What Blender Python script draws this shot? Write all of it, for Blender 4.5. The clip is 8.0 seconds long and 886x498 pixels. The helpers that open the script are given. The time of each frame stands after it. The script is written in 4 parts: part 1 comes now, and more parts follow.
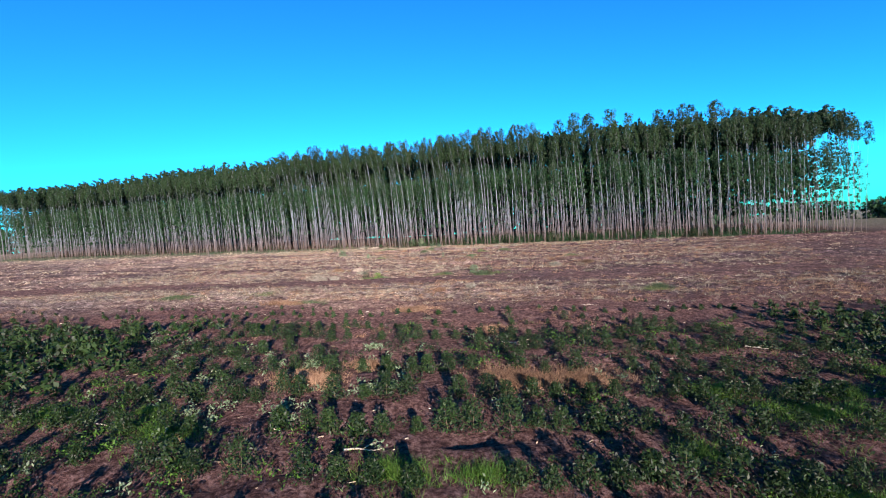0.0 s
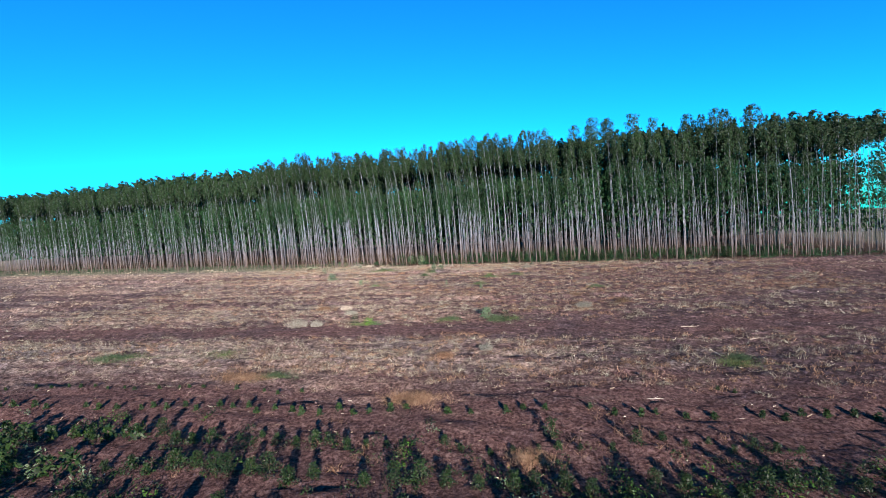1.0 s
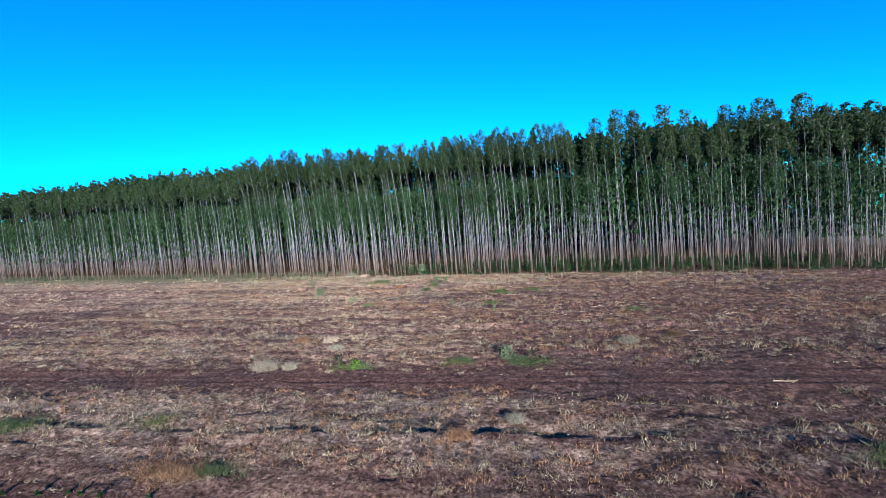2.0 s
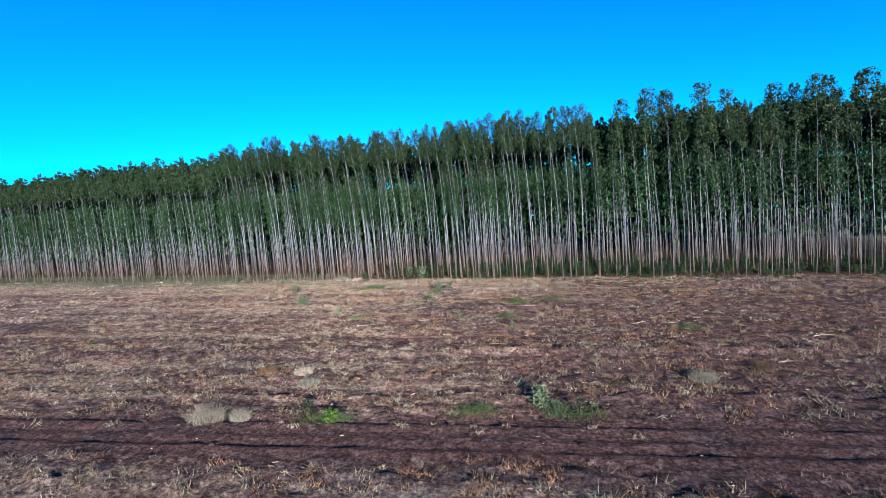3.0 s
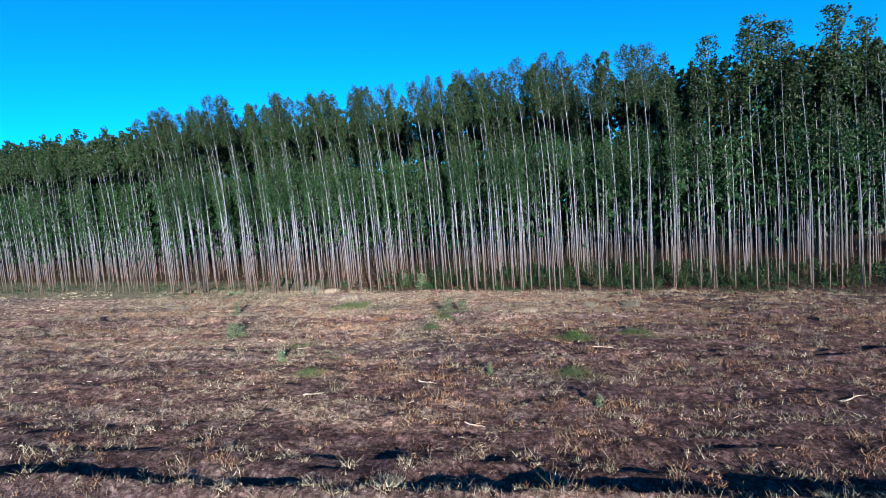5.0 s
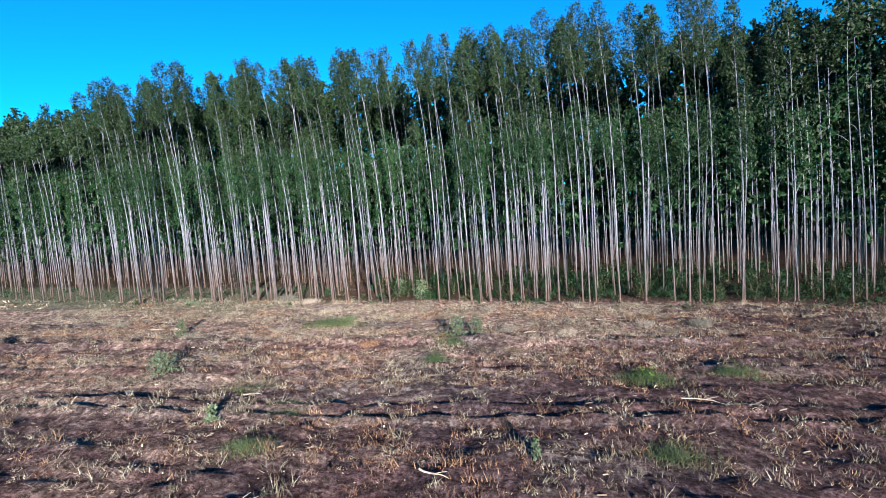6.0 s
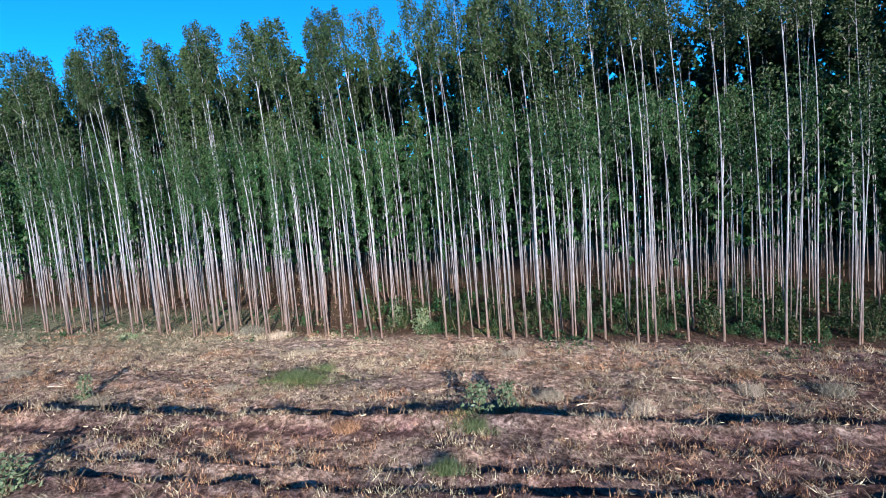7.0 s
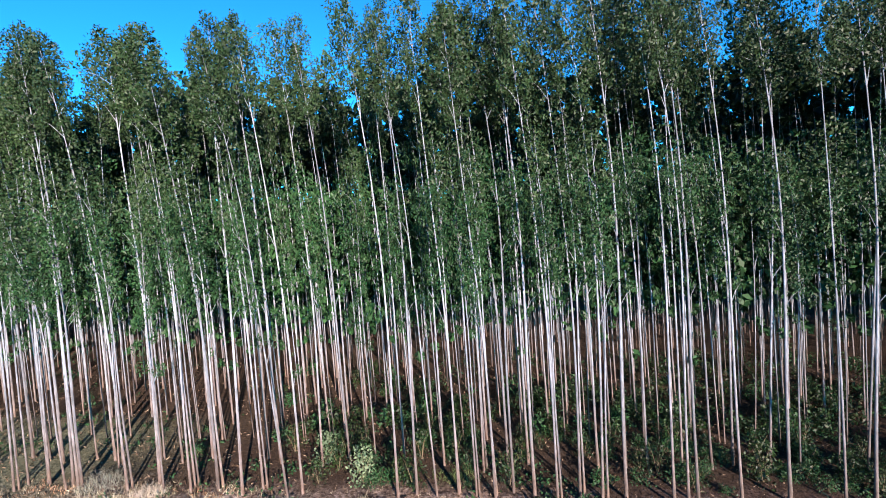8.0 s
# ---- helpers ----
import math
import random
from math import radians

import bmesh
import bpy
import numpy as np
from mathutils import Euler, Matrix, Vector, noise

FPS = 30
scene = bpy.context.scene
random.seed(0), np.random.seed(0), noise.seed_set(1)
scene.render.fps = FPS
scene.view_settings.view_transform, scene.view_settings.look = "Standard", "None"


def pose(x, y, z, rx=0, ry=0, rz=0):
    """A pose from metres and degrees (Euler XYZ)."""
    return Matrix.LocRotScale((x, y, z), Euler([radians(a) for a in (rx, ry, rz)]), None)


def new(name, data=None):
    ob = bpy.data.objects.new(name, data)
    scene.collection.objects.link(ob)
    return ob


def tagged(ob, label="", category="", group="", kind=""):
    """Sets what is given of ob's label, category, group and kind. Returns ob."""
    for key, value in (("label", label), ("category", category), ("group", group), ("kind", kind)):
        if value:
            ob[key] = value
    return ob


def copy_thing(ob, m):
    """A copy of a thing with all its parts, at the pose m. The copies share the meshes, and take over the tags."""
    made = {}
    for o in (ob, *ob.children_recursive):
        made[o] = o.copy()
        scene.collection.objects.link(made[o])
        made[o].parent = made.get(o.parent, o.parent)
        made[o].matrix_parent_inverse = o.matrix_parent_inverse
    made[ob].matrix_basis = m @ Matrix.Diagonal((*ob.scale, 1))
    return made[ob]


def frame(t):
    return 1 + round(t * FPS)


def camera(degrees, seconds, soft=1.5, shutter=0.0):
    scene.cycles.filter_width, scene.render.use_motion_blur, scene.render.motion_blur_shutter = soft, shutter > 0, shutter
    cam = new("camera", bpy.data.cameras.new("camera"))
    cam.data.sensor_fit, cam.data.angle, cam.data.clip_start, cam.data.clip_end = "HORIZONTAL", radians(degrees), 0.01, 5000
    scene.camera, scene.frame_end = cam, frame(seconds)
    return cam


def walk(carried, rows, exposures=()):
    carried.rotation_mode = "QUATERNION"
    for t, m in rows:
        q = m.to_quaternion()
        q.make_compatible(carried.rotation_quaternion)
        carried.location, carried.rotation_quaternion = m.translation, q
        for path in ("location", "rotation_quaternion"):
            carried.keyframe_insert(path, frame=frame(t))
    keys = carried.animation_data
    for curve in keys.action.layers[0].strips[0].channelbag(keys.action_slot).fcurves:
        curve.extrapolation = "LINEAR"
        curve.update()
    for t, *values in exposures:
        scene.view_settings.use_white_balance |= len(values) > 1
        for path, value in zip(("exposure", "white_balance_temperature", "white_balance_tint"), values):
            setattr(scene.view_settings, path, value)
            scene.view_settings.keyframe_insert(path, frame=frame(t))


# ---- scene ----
cam = camera(87.9, 8.0, soft=1.0)
METRES, EYE, TILT, LEAN, TURN = 75.0, 7.5, 0.0, 0.0, 15.2
ROWS = [
    (0.0, 0.0, 0.0, 0.0, -0.21, -2.8, 4.22),
    (0.5, -0.002, 0.0611, 0.0215, -0.31, -2.88, 4.19),
    (1.0, -0.0044, 0.1226, 0.0431, -0.36, -2.95, 4.19),
    (1.5, -0.0072, 0.184, 0.06, -0.38, -3.08, 4.2),
    (3.0, -0.0173, 0.366, 0.0583, -0.53, -3.52, 4.05),
    (3.5, -0.0193, 0.4273, 0.056, -0.57, -3.64, 4.05),
    (4.0, -0.0229, 0.4891, 0.0543, -0.71, -3.79, 4.0),
    (4.5, -0.0262, 0.5505, 0.052, -0.75, -3.86, 3.98),
    (6.0, -0.0357, 0.7343, 0.0414, -0.98, -3.85, 3.88),
    (6.5, -0.0387, 0.7944, 0.0403, -1.11, -3.94, 3.84),
    (7.0, -0.0414, 0.8557, 0.0513, -1.21, -3.86, 3.8),
    (7.5, -0.0431, 0.9172, 0.0734, -1.35, -3.31, 3.78),
    (7.6, -0.0423, 0.9295, 0.0787, -2.35, -3.08, 3.75),
    (7.8, -0.039, 0.9535, 0.0896, -5.75, -2.5, 3.67),
    (8.0, -0.0356, 0.9774, 0.1011, -7.42, -2.03, 3.6),
]
walk(cam, [(t, pose(0, 0, EYE, TILT, LEAN, TURN) @ pose(METRES * x, METRES * y, METRES * z, 90 + pitch, roll, yaw)) for t, x, y, z, yaw, pitch, roll in ROWS],
     [(0.0, 1.46, 6950, 19), (0.8, 1.44, 6800, 15), (1.5, 1.36, 6550, 9.5), (4.5, 1.38, 6550, 9.5), (5.8, 1.64, 6600, 11), (7.0, 1.76, 6750, 12.5), (8.0, 1.95, 7150, 17)])

# ---- light ----
# low evening sun behind the flight, shining onto the stand
SUN_WAY = Vector((-0.44, 0.875, -0.215)).normalized()
sun_elev = math.asin(-SUN_WAY.z)
sun_turn = math.atan2(-SUN_WAY.x, -SUN_WAY.y)

world = bpy.data.worlds.new("clear_sky")
scene.world = world
world.use_nodes = True
wn = world.node_tree
wn.nodes.clear()
sky = wn.nodes.new("ShaderNodeTexSky")
sky.sky_type = "NISHITA"
sky.sun_disc = False
sky.sun_elevation = sun_elev
sky.sun_rotation = sun_turn
sky.air_density, sky.dust_density, sky.ozone_density = 0.85, 0.1, 3.5
tint = wn.nodes.new("ShaderNodeMix")
tint.data_type, tint.blend_type = "RGBA", "MULTIPLY"
tint.inputs["Factor"].default_value = 1.0
tint.inputs["B"].default_value = (0.003, 0.735, 0.98, 1)
bg = wn.nodes.new("ShaderNodeBackground")
bg.inputs["Strength"].default_value = 0.078
wout = wn.nodes.new("ShaderNodeOutputWorld")
deep = wn.nodes.new("ShaderNodeGamma")
deep.inputs["Gamma"].default_value = 1.3
wn.links.new(sky.outputs[0], deep.inputs["Color"])
wn.links.new(deep.outputs[0], tint.inputs["A"])
wn.links.new(tint.outputs["Result"], bg.inputs["Color"])
wn.links.new(bg.outputs[0], wout.inputs["Surface"])

sun = new("sun", bpy.data.lights.new("sun", "SUN"))
sun.data.energy = 5.0
sun.data.angle = radians(0.6)
sun.data.color = (1.0, 0.9, 0.8)
sun.rotation_mode = "QUATERNION"
sun.rotation_quaternion = SUN_WAY.to_track_quat("-Z", "Y")
sun.location = (0, -40, 60)

# ---- small tools ----


def vnoise(x, y, seed=0):
    """Smooth value noise in 0..1 on arrays."""
    x, y = np.asarray(x, float), np.asarray(y, float)
    ix, iy = np.floor(x).astype(np.int64), np.floor(y).astype(np.int64)
    fx, fy = x - ix, y - iy
    fx, fy = fx * fx * (3 - 2 * fx), fy * fy * (3 - 2 * fy)

    def h(a, b):
        n = (a * 374761393 + b * 668265263 + seed * 1442695041) & 0x7FFFFFFF
        n = ((n ^ (n >> 13)) * 1274126177) & 0x7FFFFFFF
        return ((n ^ (n >> 16)) & 0xFFFF) / 65535.0

    return (h(ix, iy) * (1 - fx) + h(ix + 1, iy) * fx) * (1 - fy) + (h(ix, iy + 1) * (1 - fx) + h(ix + 1, iy + 1) * fx) * fy


def fbm(x, y, seed=0, octaves=3):
    return sum(vnoise(x * 2 ** k, y * 2 ** k, seed + k) * 0.5 ** k for k in range(octaves)) / sum(0.5 ** k for k in range(octaves))


def smooth(a, b, v):
    t = np.clip((v - a) / (b - a), 0, 1)
    return t * t * (3 - 2 * t)


def mesh_from(name, verts, faces, material, attribute=None, smooth_shade=False):
    """A mesh from arrays of vertices and equal-sided faces."""
    me = bpy.data.meshes.new(name)
    verts, faces = np.asarray(verts, np.float32), np.asarray(faces, np.int32)
    n, k = faces.shape
    me.vertices.add(len(verts))
    me.vertices.foreach_set("co", verts.ravel())
    me.loops.add(n * k)
    me.loops.foreach_set("vertex_index", faces.ravel())
    me.polygons.add(n)
    me.polygons.foreach_set("loop_start", np.arange(0, n * k, k, dtype=np.int32))
    if smooth_shade:
        me.polygons.foreach_set("use_smooth", np.ones(n, bool))
    if attribute is not None:
        for key, values in attribute.items():
            me.attributes.new(key, "FLOAT", "POINT").data.foreach_set("value", np.asarray(values, np.float32))
    me.update(calc_edges=True)
    me.materials.append(material)
    return me


def joined(parts):
    """Vertices and faces of several pieces in one pair of arrays."""
    vs, fs, n = [], [], 0
    for v, f in parts:
        vs.append(v)
        fs.append(f + n)
        n += len(v)
    return np.concatenate(vs), np.concatenate(fs)


def tube(path, radii, sides):
    """A round stem along a path, as quads."""
    path, radii = np.asarray(path, float), np.asarray(radii, float)
    a = np.arange(sides) * 2 * np.pi / sides
    way = np.gradient(path, axis=0)
    way /= np.linalg.norm(way, axis=1)[:, None]
    ref = np.array([1.0, 0.03, 0.02]) if abs(way[0][2]) > 0.5 else np.array([0.02, 0.03, 1.0])
    u = np.cross(way, ref)
    u /= np.linalg.norm(u, axis=1)[:, None]
    w = np.cross(way, u)
    v = path[:, None] + radii[:, None, None] * (np.cos(a)[None, :, None] * u[:, None] + np.sin(a)[None, :, None] * w[:, None])
    n = len(path)
    i, j = np.meshgrid(np.arange(n - 1), np.arange(sides), indexing="ij")
    i, j = i.ravel(), j.ravel()
    k = (j + 1) % sides
    f = np.stack([i * sides + j, i * sides + k, (i + 1) * sides + k, (i + 1) * sides + j], 1)
    return v.reshape(-1, 3), f


def leaves(at, length, width, rng, droop=0.75, fold=0.25):
    """Kite-shaped sprays of leaves at given places, mostly hanging."""
    n = len(at)
    d = rng.normal(size=(n, 3)) * (1 - droop) * 1.6
    d[:, 2] -= droop
    d /= np.linalg.norm(d, axis=1)[:, None] + 1e-9
    r = rng.normal(size=(n, 3))
    s = np.cross(d, r)
    s /= np.linalg.norm(s, axis=1)[:, None] + 1e-9
    b = np.cross(d, s)
    le = (length * rng.uniform(0.6, 1.4, n))[:, None]
    wi = (width * rng.uniform(0.6, 1.4, n))[:, None]
    top = at - d * le * 0.5
    tip = at + d * le * 0.5
    mid = at - d * le * rng.uniform(-0.12, 0.15, n)[:, None]
    lift = b * wi * fold
    v = np.stack([top, mid + s * wi * 0.5 + lift, tip, mid - s * wi * 0.5 + lift], 1).reshape(-1, 3)
    f = np.arange(n * 4).reshape(n, 4)
    return v, f


def blades(x, y, z, height, width, rng, lean=0.5):
    """Upright pointed grass blades with roots at x, y, z, as triangles."""
    n = len(x)
    a = rng.uniform(0, 2 * np.pi, n)
    hh = height * rng.uniform(0.5, 1.3, n)
    ww = width * rng.uniform(0.6, 1.4, n)
    out = rng.normal(size=(n, 2)) * lean * hh[:, None]
    root = np.stack([x, y, z - 0.03], 1)
    side = np.stack([np.cos(a), np.sin(a), np.zeros(n)], 1) * ww[:, None] * 0.5
    top = root + np.column_stack([out, hh])
    v = np.stack([root - side, root + side, top], 1).reshape(-1, 3)
    return v, np.arange(n * 3).reshape(n, 3)


def part(name, me, parent, label=""):
    ob = new(name, me)
    ob.parent = parent
    if label:
        tagged(ob, label)
    return ob


# ---- materials ----


def material(name):
    m = bpy.data.materials.new(name)
    m.use_nodes = True
    t = m.node_tree
    t.nodes.clear()
    out = t.nodes.new("ShaderNodeOutputMaterial")
    bsdf = t.nodes.new("ShaderNodeBsdfPrincipled")
    bsdf.inputs["Diffuse Roughness"].default_value = 1.0
    t.links.new(bsdf.outputs[0], out.inputs[0])
    return m, t, bsdf, out


def node(t, kind, **sets):
    n = t.nodes.new(kind)
    for key, value in sets.items():
        n.inputs[key.replace("_", " ")].default_value = value
    return n


def ramp(t, source, stops):
    n = t.nodes.new("ShaderNodeValToRGB")
    e = n.color_ramp.elements
    while len(e) < len(stops):
        e.new(0.5)
    for el, (p, c) in zip(e, stops):
        el.position, el.color = p, (*c, 1)
    t.links.new(source, n.inputs[0])
    return n.outputs[0]


def mixed(t, factor, a, b, blend="MIX"):
    n = t.nodes.new("ShaderNodeMix")
    n.data_type, n.blend_type = "RGBA", blend
    for key, v in (("Factor", factor), ("A", a), ("B", b)):
        if isinstance(v, (float, int)):
            n.inputs[key].default_value = v
        elif isinstance(v, tuple):
            n.inputs[key].default_value = (*v, 1)
        else:
            t.links.new(v, n.inputs[key])
    return n.outputs["Result"]


def mapped(t, scale, coord="Object", turn=0.0):
    c = t.nodes.new("ShaderNodeTexCoord")
    m = t.nodes.new("ShaderNodeMapping")
    m.inputs["Scale"].default_value = scale
    m.inputs["Rotation"].default_value = (0, 0, turn)
    t.links.new(c.outputs[coord], m.inputs[0])
    return m.outputs[0]


def noise_of(t, vector, scale, detail=4.0, rough=0.6):
    n = node(t, "ShaderNodeTexNoise", Scale=scale, Detail=detail, Roughness=rough)
    t.links.new(vector, n.inputs["Vector"])
    return n.outputs["Fac"]


def bumped(t, bsdf, height, strength, distance):
    b = node(t, "ShaderNodeBump", Strength=strength, Distance=distance)
    t.links.new(height, b.inputs["Height"])
    t.links.new(b.outputs[0], bsdf.inputs["Normal"])


def value_of(t, name):
    n = t.nodes.new("ShaderNodeAttribute")
    n.attribute_name = name
    return n.outputs["Fac"]


def foliage_material(name, colours, translucent=0.25, rough=0.55, toned=False):
    """Leaves whose colour varies from spray to spray."""
    m, t, bsdf, out = material(name)
    geo = t.nodes.new("ShaderNodeNewGeometry")
    col = ramp(t, geo.outputs["Random Per Island"], colours)
    info = t.nodes.new("ShaderNodeObjectInfo")
    tone = ramp(t, info.outputs["Random"], [(0.0, (0.66, 0.72, 0.7)), (1.0, (1.3, 1.22, 1.15))])
    col = mixed(t, 1.0, col, tone, "MULTIPLY")
    if toned:
        worn = ramp(t, value_of(t, "tone"), [(0.0, (0.4, 0.38, 0.37)), (0.55, (0.85, 0.85, 0.85)), (1.0, (1.35, 1.35, 1.35))])
        col = mixed(t, 1.0, col, worn, "MULTIPLY")
    t.links.new(col, bsdf.inputs["Base Color"])
    bsdf.inputs["Roughness"].default_value = rough
    bsdf.inputs["Specular IOR Level"].default_value = 0.3
    tr = t.nodes.new("ShaderNodeBsdfTranslucent")
    t.links.new(col, tr.inputs["Color"])
    mx = node(t, "ShaderNodeMixShader", Fac=translucent)
    t.links.new(bsdf.outputs[0], mx.inputs[1])
    t.links.new(tr.outputs[0], mx.inputs[2])
    t.links.new(mx.outputs[0], out.inputs[0])
    return m


def bark_material():
    """Smooth pale gum bark with a rough reddish-brown sock at the foot."""
    m, t, bsdf, _ = material("gum_bark")
    v = mapped(t, (1, 1, 0.25))
    fine = noise_of(t, v, 9.0, 5.0, 0.65)
    patch = noise_of(t, mapped(t, (1, 1, 0.35)), 2.2, 3.0, 0.5)
    pale = ramp(t, fine, [(0.3, (0.0732, 0.081, 0.102)), (0.5, (0.182, 0.202, 0.255)), (0.75, (0.315, 0.349, 0.439))])
    tan = ramp(t, patch, [(0.42, (1, 1, 1)), (0.66, (0.74, 0.71, 0.7))])
    pale = mixed(t, 1.0, pale, tan, "MULTIPLY")
    sock = ramp(t, fine, [(0.3, (0.0242, 0.0148, 0.0117)), (0.5, (0.0768, 0.0462, 0.0365)), (0.75, (0.154, 0.103, 0.0838))])
    h = value_of(t, "bark_height")
    add = t.nodes.new("ShaderNodeMath")
    add.operation = "MULTIPLY_ADD"
    t.links.new(patch, add.inputs[0])
    add.inputs[1].default_value = 5.0
    t.links.new(h, add.inputs[2])
    rng_ = node(t, "ShaderNodeMapRange")
    rng_.inputs["From Min"].default_value, rng_.inputs["From Max"].default_value = 2.4, 8.4
    t.links.new(add.outputs[0], rng_.inputs["Value"])
    col = mixed(t, rng_.outputs[0], sock, pale)
    info = t.nodes.new("ShaderNodeObjectInfo")
    tone = ramp(t, info.outputs["Random"], [(0.0, (0.62, 0.62, 0.63)), (0.6, (1, 1, 1)), (1.0, (1.12, 1.1, 1.08))])
    col = mixed(t, 1.0, col, tone, "MULTIPLY")
    t.links.new(col, bsdf.inputs["Base Color"])
    bsdf.inputs["Roughness"].default_value = 0.7
    bumped(t, bsdf, fine, 0.4, 0.02)
    return m


def ground_material():
    """Bare tilled soil, straw and litter, with the wheel tracks and the forest floor."""
    m, t, bsdf, _ = material("field_soil")
    turn = -0.12
    v = mapped(t, (1, 1, 1))
    along = mapped(t, (0.5, 1, 1), turn=turn)
    big = noise_of(t, along, 0.2, 4.0, 0.6)
    mid = noise_of(t, mapped(t, (0.32, 1, 1), turn=turn), 1.5, 5.0, 0.65)
    fine = noise_of(t, v, 5.5, 6.0, 0.75)
    grit = noise_of(t, v, 26.0, 3.0, 0.7)
    cells = node(t, "ShaderNodeTexVoronoi", Scale=3.2, Randomness=1.0)
    warp = node(t, "ShaderNodeVectorMath")
    warp.operation = "MULTIPLY_ADD"
    nz = node(t, "ShaderNodeTexNoise", Scale=4.0, Detail=3.0)
    t.links.new(v, nz.inputs["Vector"])
    t.links.new(nz.outputs["Color"], warp.inputs[0])
    warp.inputs[1].default_value = (0.5, 0.5, 0.5)
    t.links.new(v, warp.inputs[2])
    t.links.new(warp.outputs[0], cells.inputs["Vector"])
    lump = noise_of(t, along, 3.4, 5.0, 0.7)
    soil = ramp(t, fine, [(0.38, (0.0271, 0.0174, 0.0188)), (0.5, (0.0898, 0.0599, 0.0618)), (0.62, (0.162, 0.117, 0.122))])
    straw = ramp(t, fine, [(0.38, (0.0626, 0.0463, 0.0407)), (0.5, (0.21, 0.167, 0.148)), (0.62, (0.375, 0.322, 0.293))])
    cover = value_of(t, "straw")
    mm = t.nodes.new("ShaderNodeMath")
    mm.operation = "MULTIPLY_ADD"
    t.links.new(mid, mm.inputs[0])
    mm.inputs[1].default_value = 1.6
    t.links.new(cover, mm.inputs[2])
    step = node(t, "ShaderNodeMapRange")
    step.inputs["From Min"].default_value, step.inputs["From Max"].default_value = 1.0, 1.5
    t.links.new(mm.outputs[0], step.inputs["Value"])
    col = mixed(t, step.outputs[0], soil, straw)
    red = ramp(t, big, [(0.35, (0.72, 0.74, 0.8)), (0.65, (1.15, 1.02, 0.95))])
    col = mixed(t, 1.0, col, red, "MULTIPLY")
    col = mixed(t, 0.5, col, ramp(t, grit, [(0.3, (0.55, 0.55, 0.55)), (0.7, (1.4, 1.4, 1.4))]), "MULTIPLY")
    clumps = noise_of(t, mapped(t, (0.6, 1, 1), turn=turn), 2.4, 4.0, 0.65)
    col = mixed(t, 0.8, col, ramp(t, clumps, [(0.38, (0.4, 0.38, 0.38)), (0.5, (0.88, 0.88, 0.88)), (0.62, (1.35, 1.35, 1.32))]), "MULTIPLY")
    chip = t.nodes.new("ShaderNodeSeparateColor")
    t.links.new(cells.outputs["Color"], chip.inputs[0])
    col = mixed(t, 0.75, col, ramp(t, chip.outputs[0], [(0.1, (0.55, 0.53, 0.52)), (0.6, (0.95, 0.95, 0.95)), (0.95, (1.5, 1.48, 1.45))]), "MULTIPLY")
    clay = ramp(t, fine, [(0.38, (0.0235, 0.0108, 0.0108)), (0.5, (0.0875, 0.0445, 0.0403)), (0.61, (0.174, 0.105, 0.0952))])
    col = mixed(t, value_of(t, "clay"), col, clay)
    litter = ramp(t, fine, [(0.3, (0.016, 0.0106, 0.00854)), (0.6, (0.0532, 0.0351, 0.0266)), (0.8, (0.127, 0.0903, 0.0692))])
    col = mixed(t, value_of(t, "litter"), col, litter)
    green = ramp(t, fine, [(0.38, (0.0426, 0.0498, 0.0334)), (0.6, (0.134, 0.14, 0.1))])
    col = mixed(t, value_of(t, "moss"), col, green)
    t.links.new(col, bsdf.inputs["Base Color"])
    bsdf.inputs["Roughness"].default_value = 0.95
    bsdf.inputs["Specular IOR Level"].default_value = 0.1
    tall = t.nodes.new("ShaderNodeMath")
    tall.operation = "MULTIPLY_ADD"
    t.links.new(lump, tall.inputs[0])
    tall.inputs[1].default_value = 0.7
    t.links.new(fine, tall.inputs[2])
    bumped(t, bsdf, tall.outputs[0], 1.0, 0.25)
    return m


def wood_material(name, a, b):
    m, t, bsdf, _ = material(name)
    n = noise_of(t, mapped(t, (0.4, 4, 4)), 6.0, 4.0)
    t.links.new(ramp(t, n, [(0.3, a), (0.7, b)]), bsdf.inputs["Base Color"])
    bsdf.inputs["Roughness"].default_value = 0.8
    bumped(t, bsdf, n, 0.4, 0.02)
    return m


BARK = bark_material()
SOIL = ground_material()
CROWN = foliage_material("gum_crown_leaves", [(0.0, (0.00657, 0.0194, 0.00674)), (0.45, (0.0141, 0.0351, 0.0135)), (0.8, (0.0221, 0.0488, 0.0193)), (1.0, (0.0372, 0.0667, 0.032))], 0.16)
SPRAY = foliage_material("gum_side_leaves", [(0.0, (0.00561, 0.0225, 0.00904)), (0.5, (0.0116, 0.0436, 0.0165)), (0.85, (0.0192, 0.064, 0.0237)), (1.0, (0.0342, 0.0863, 0.0395))], 0.16)
YOUNG = foliage_material("young_gum_leaves", [(0.0, (0.004, 0.0121, 0.004)), (0.5, (0.0086, 0.0228, 0.00685)), (0.85, (0.0166, 0.0378, 0.0103)), (1.0, (0.0251, 0.0492, 0.016))], 0.15)
LIME = foliage_material("fresh_grass", [(0.0, (0.024, 0.068, 0.011)), (0.5, (0.054, 0.136, 0.020)), (1.0, (0.120, 0.225, 0.039))], 0.35)
SILVER = foliage_material("silvery_weed_leaves", [(0.0, (0.0388, 0.0711, 0.0388)), (0.5, (0.084, 0.129, 0.0775)), (1.0, (0.142, 0.181, 0.129))], 0.2)
STRAW = foliage_material("dry_straw", [(0.0, (0.112, 0.0781, 0.0572)), (0.35, (0.223, 0.172, 0.13)), (0.7, (0.348, 0.295, 0.234)), (1.0, (0.504, 0.467, 0.394))], 0.15, 0.8, True)
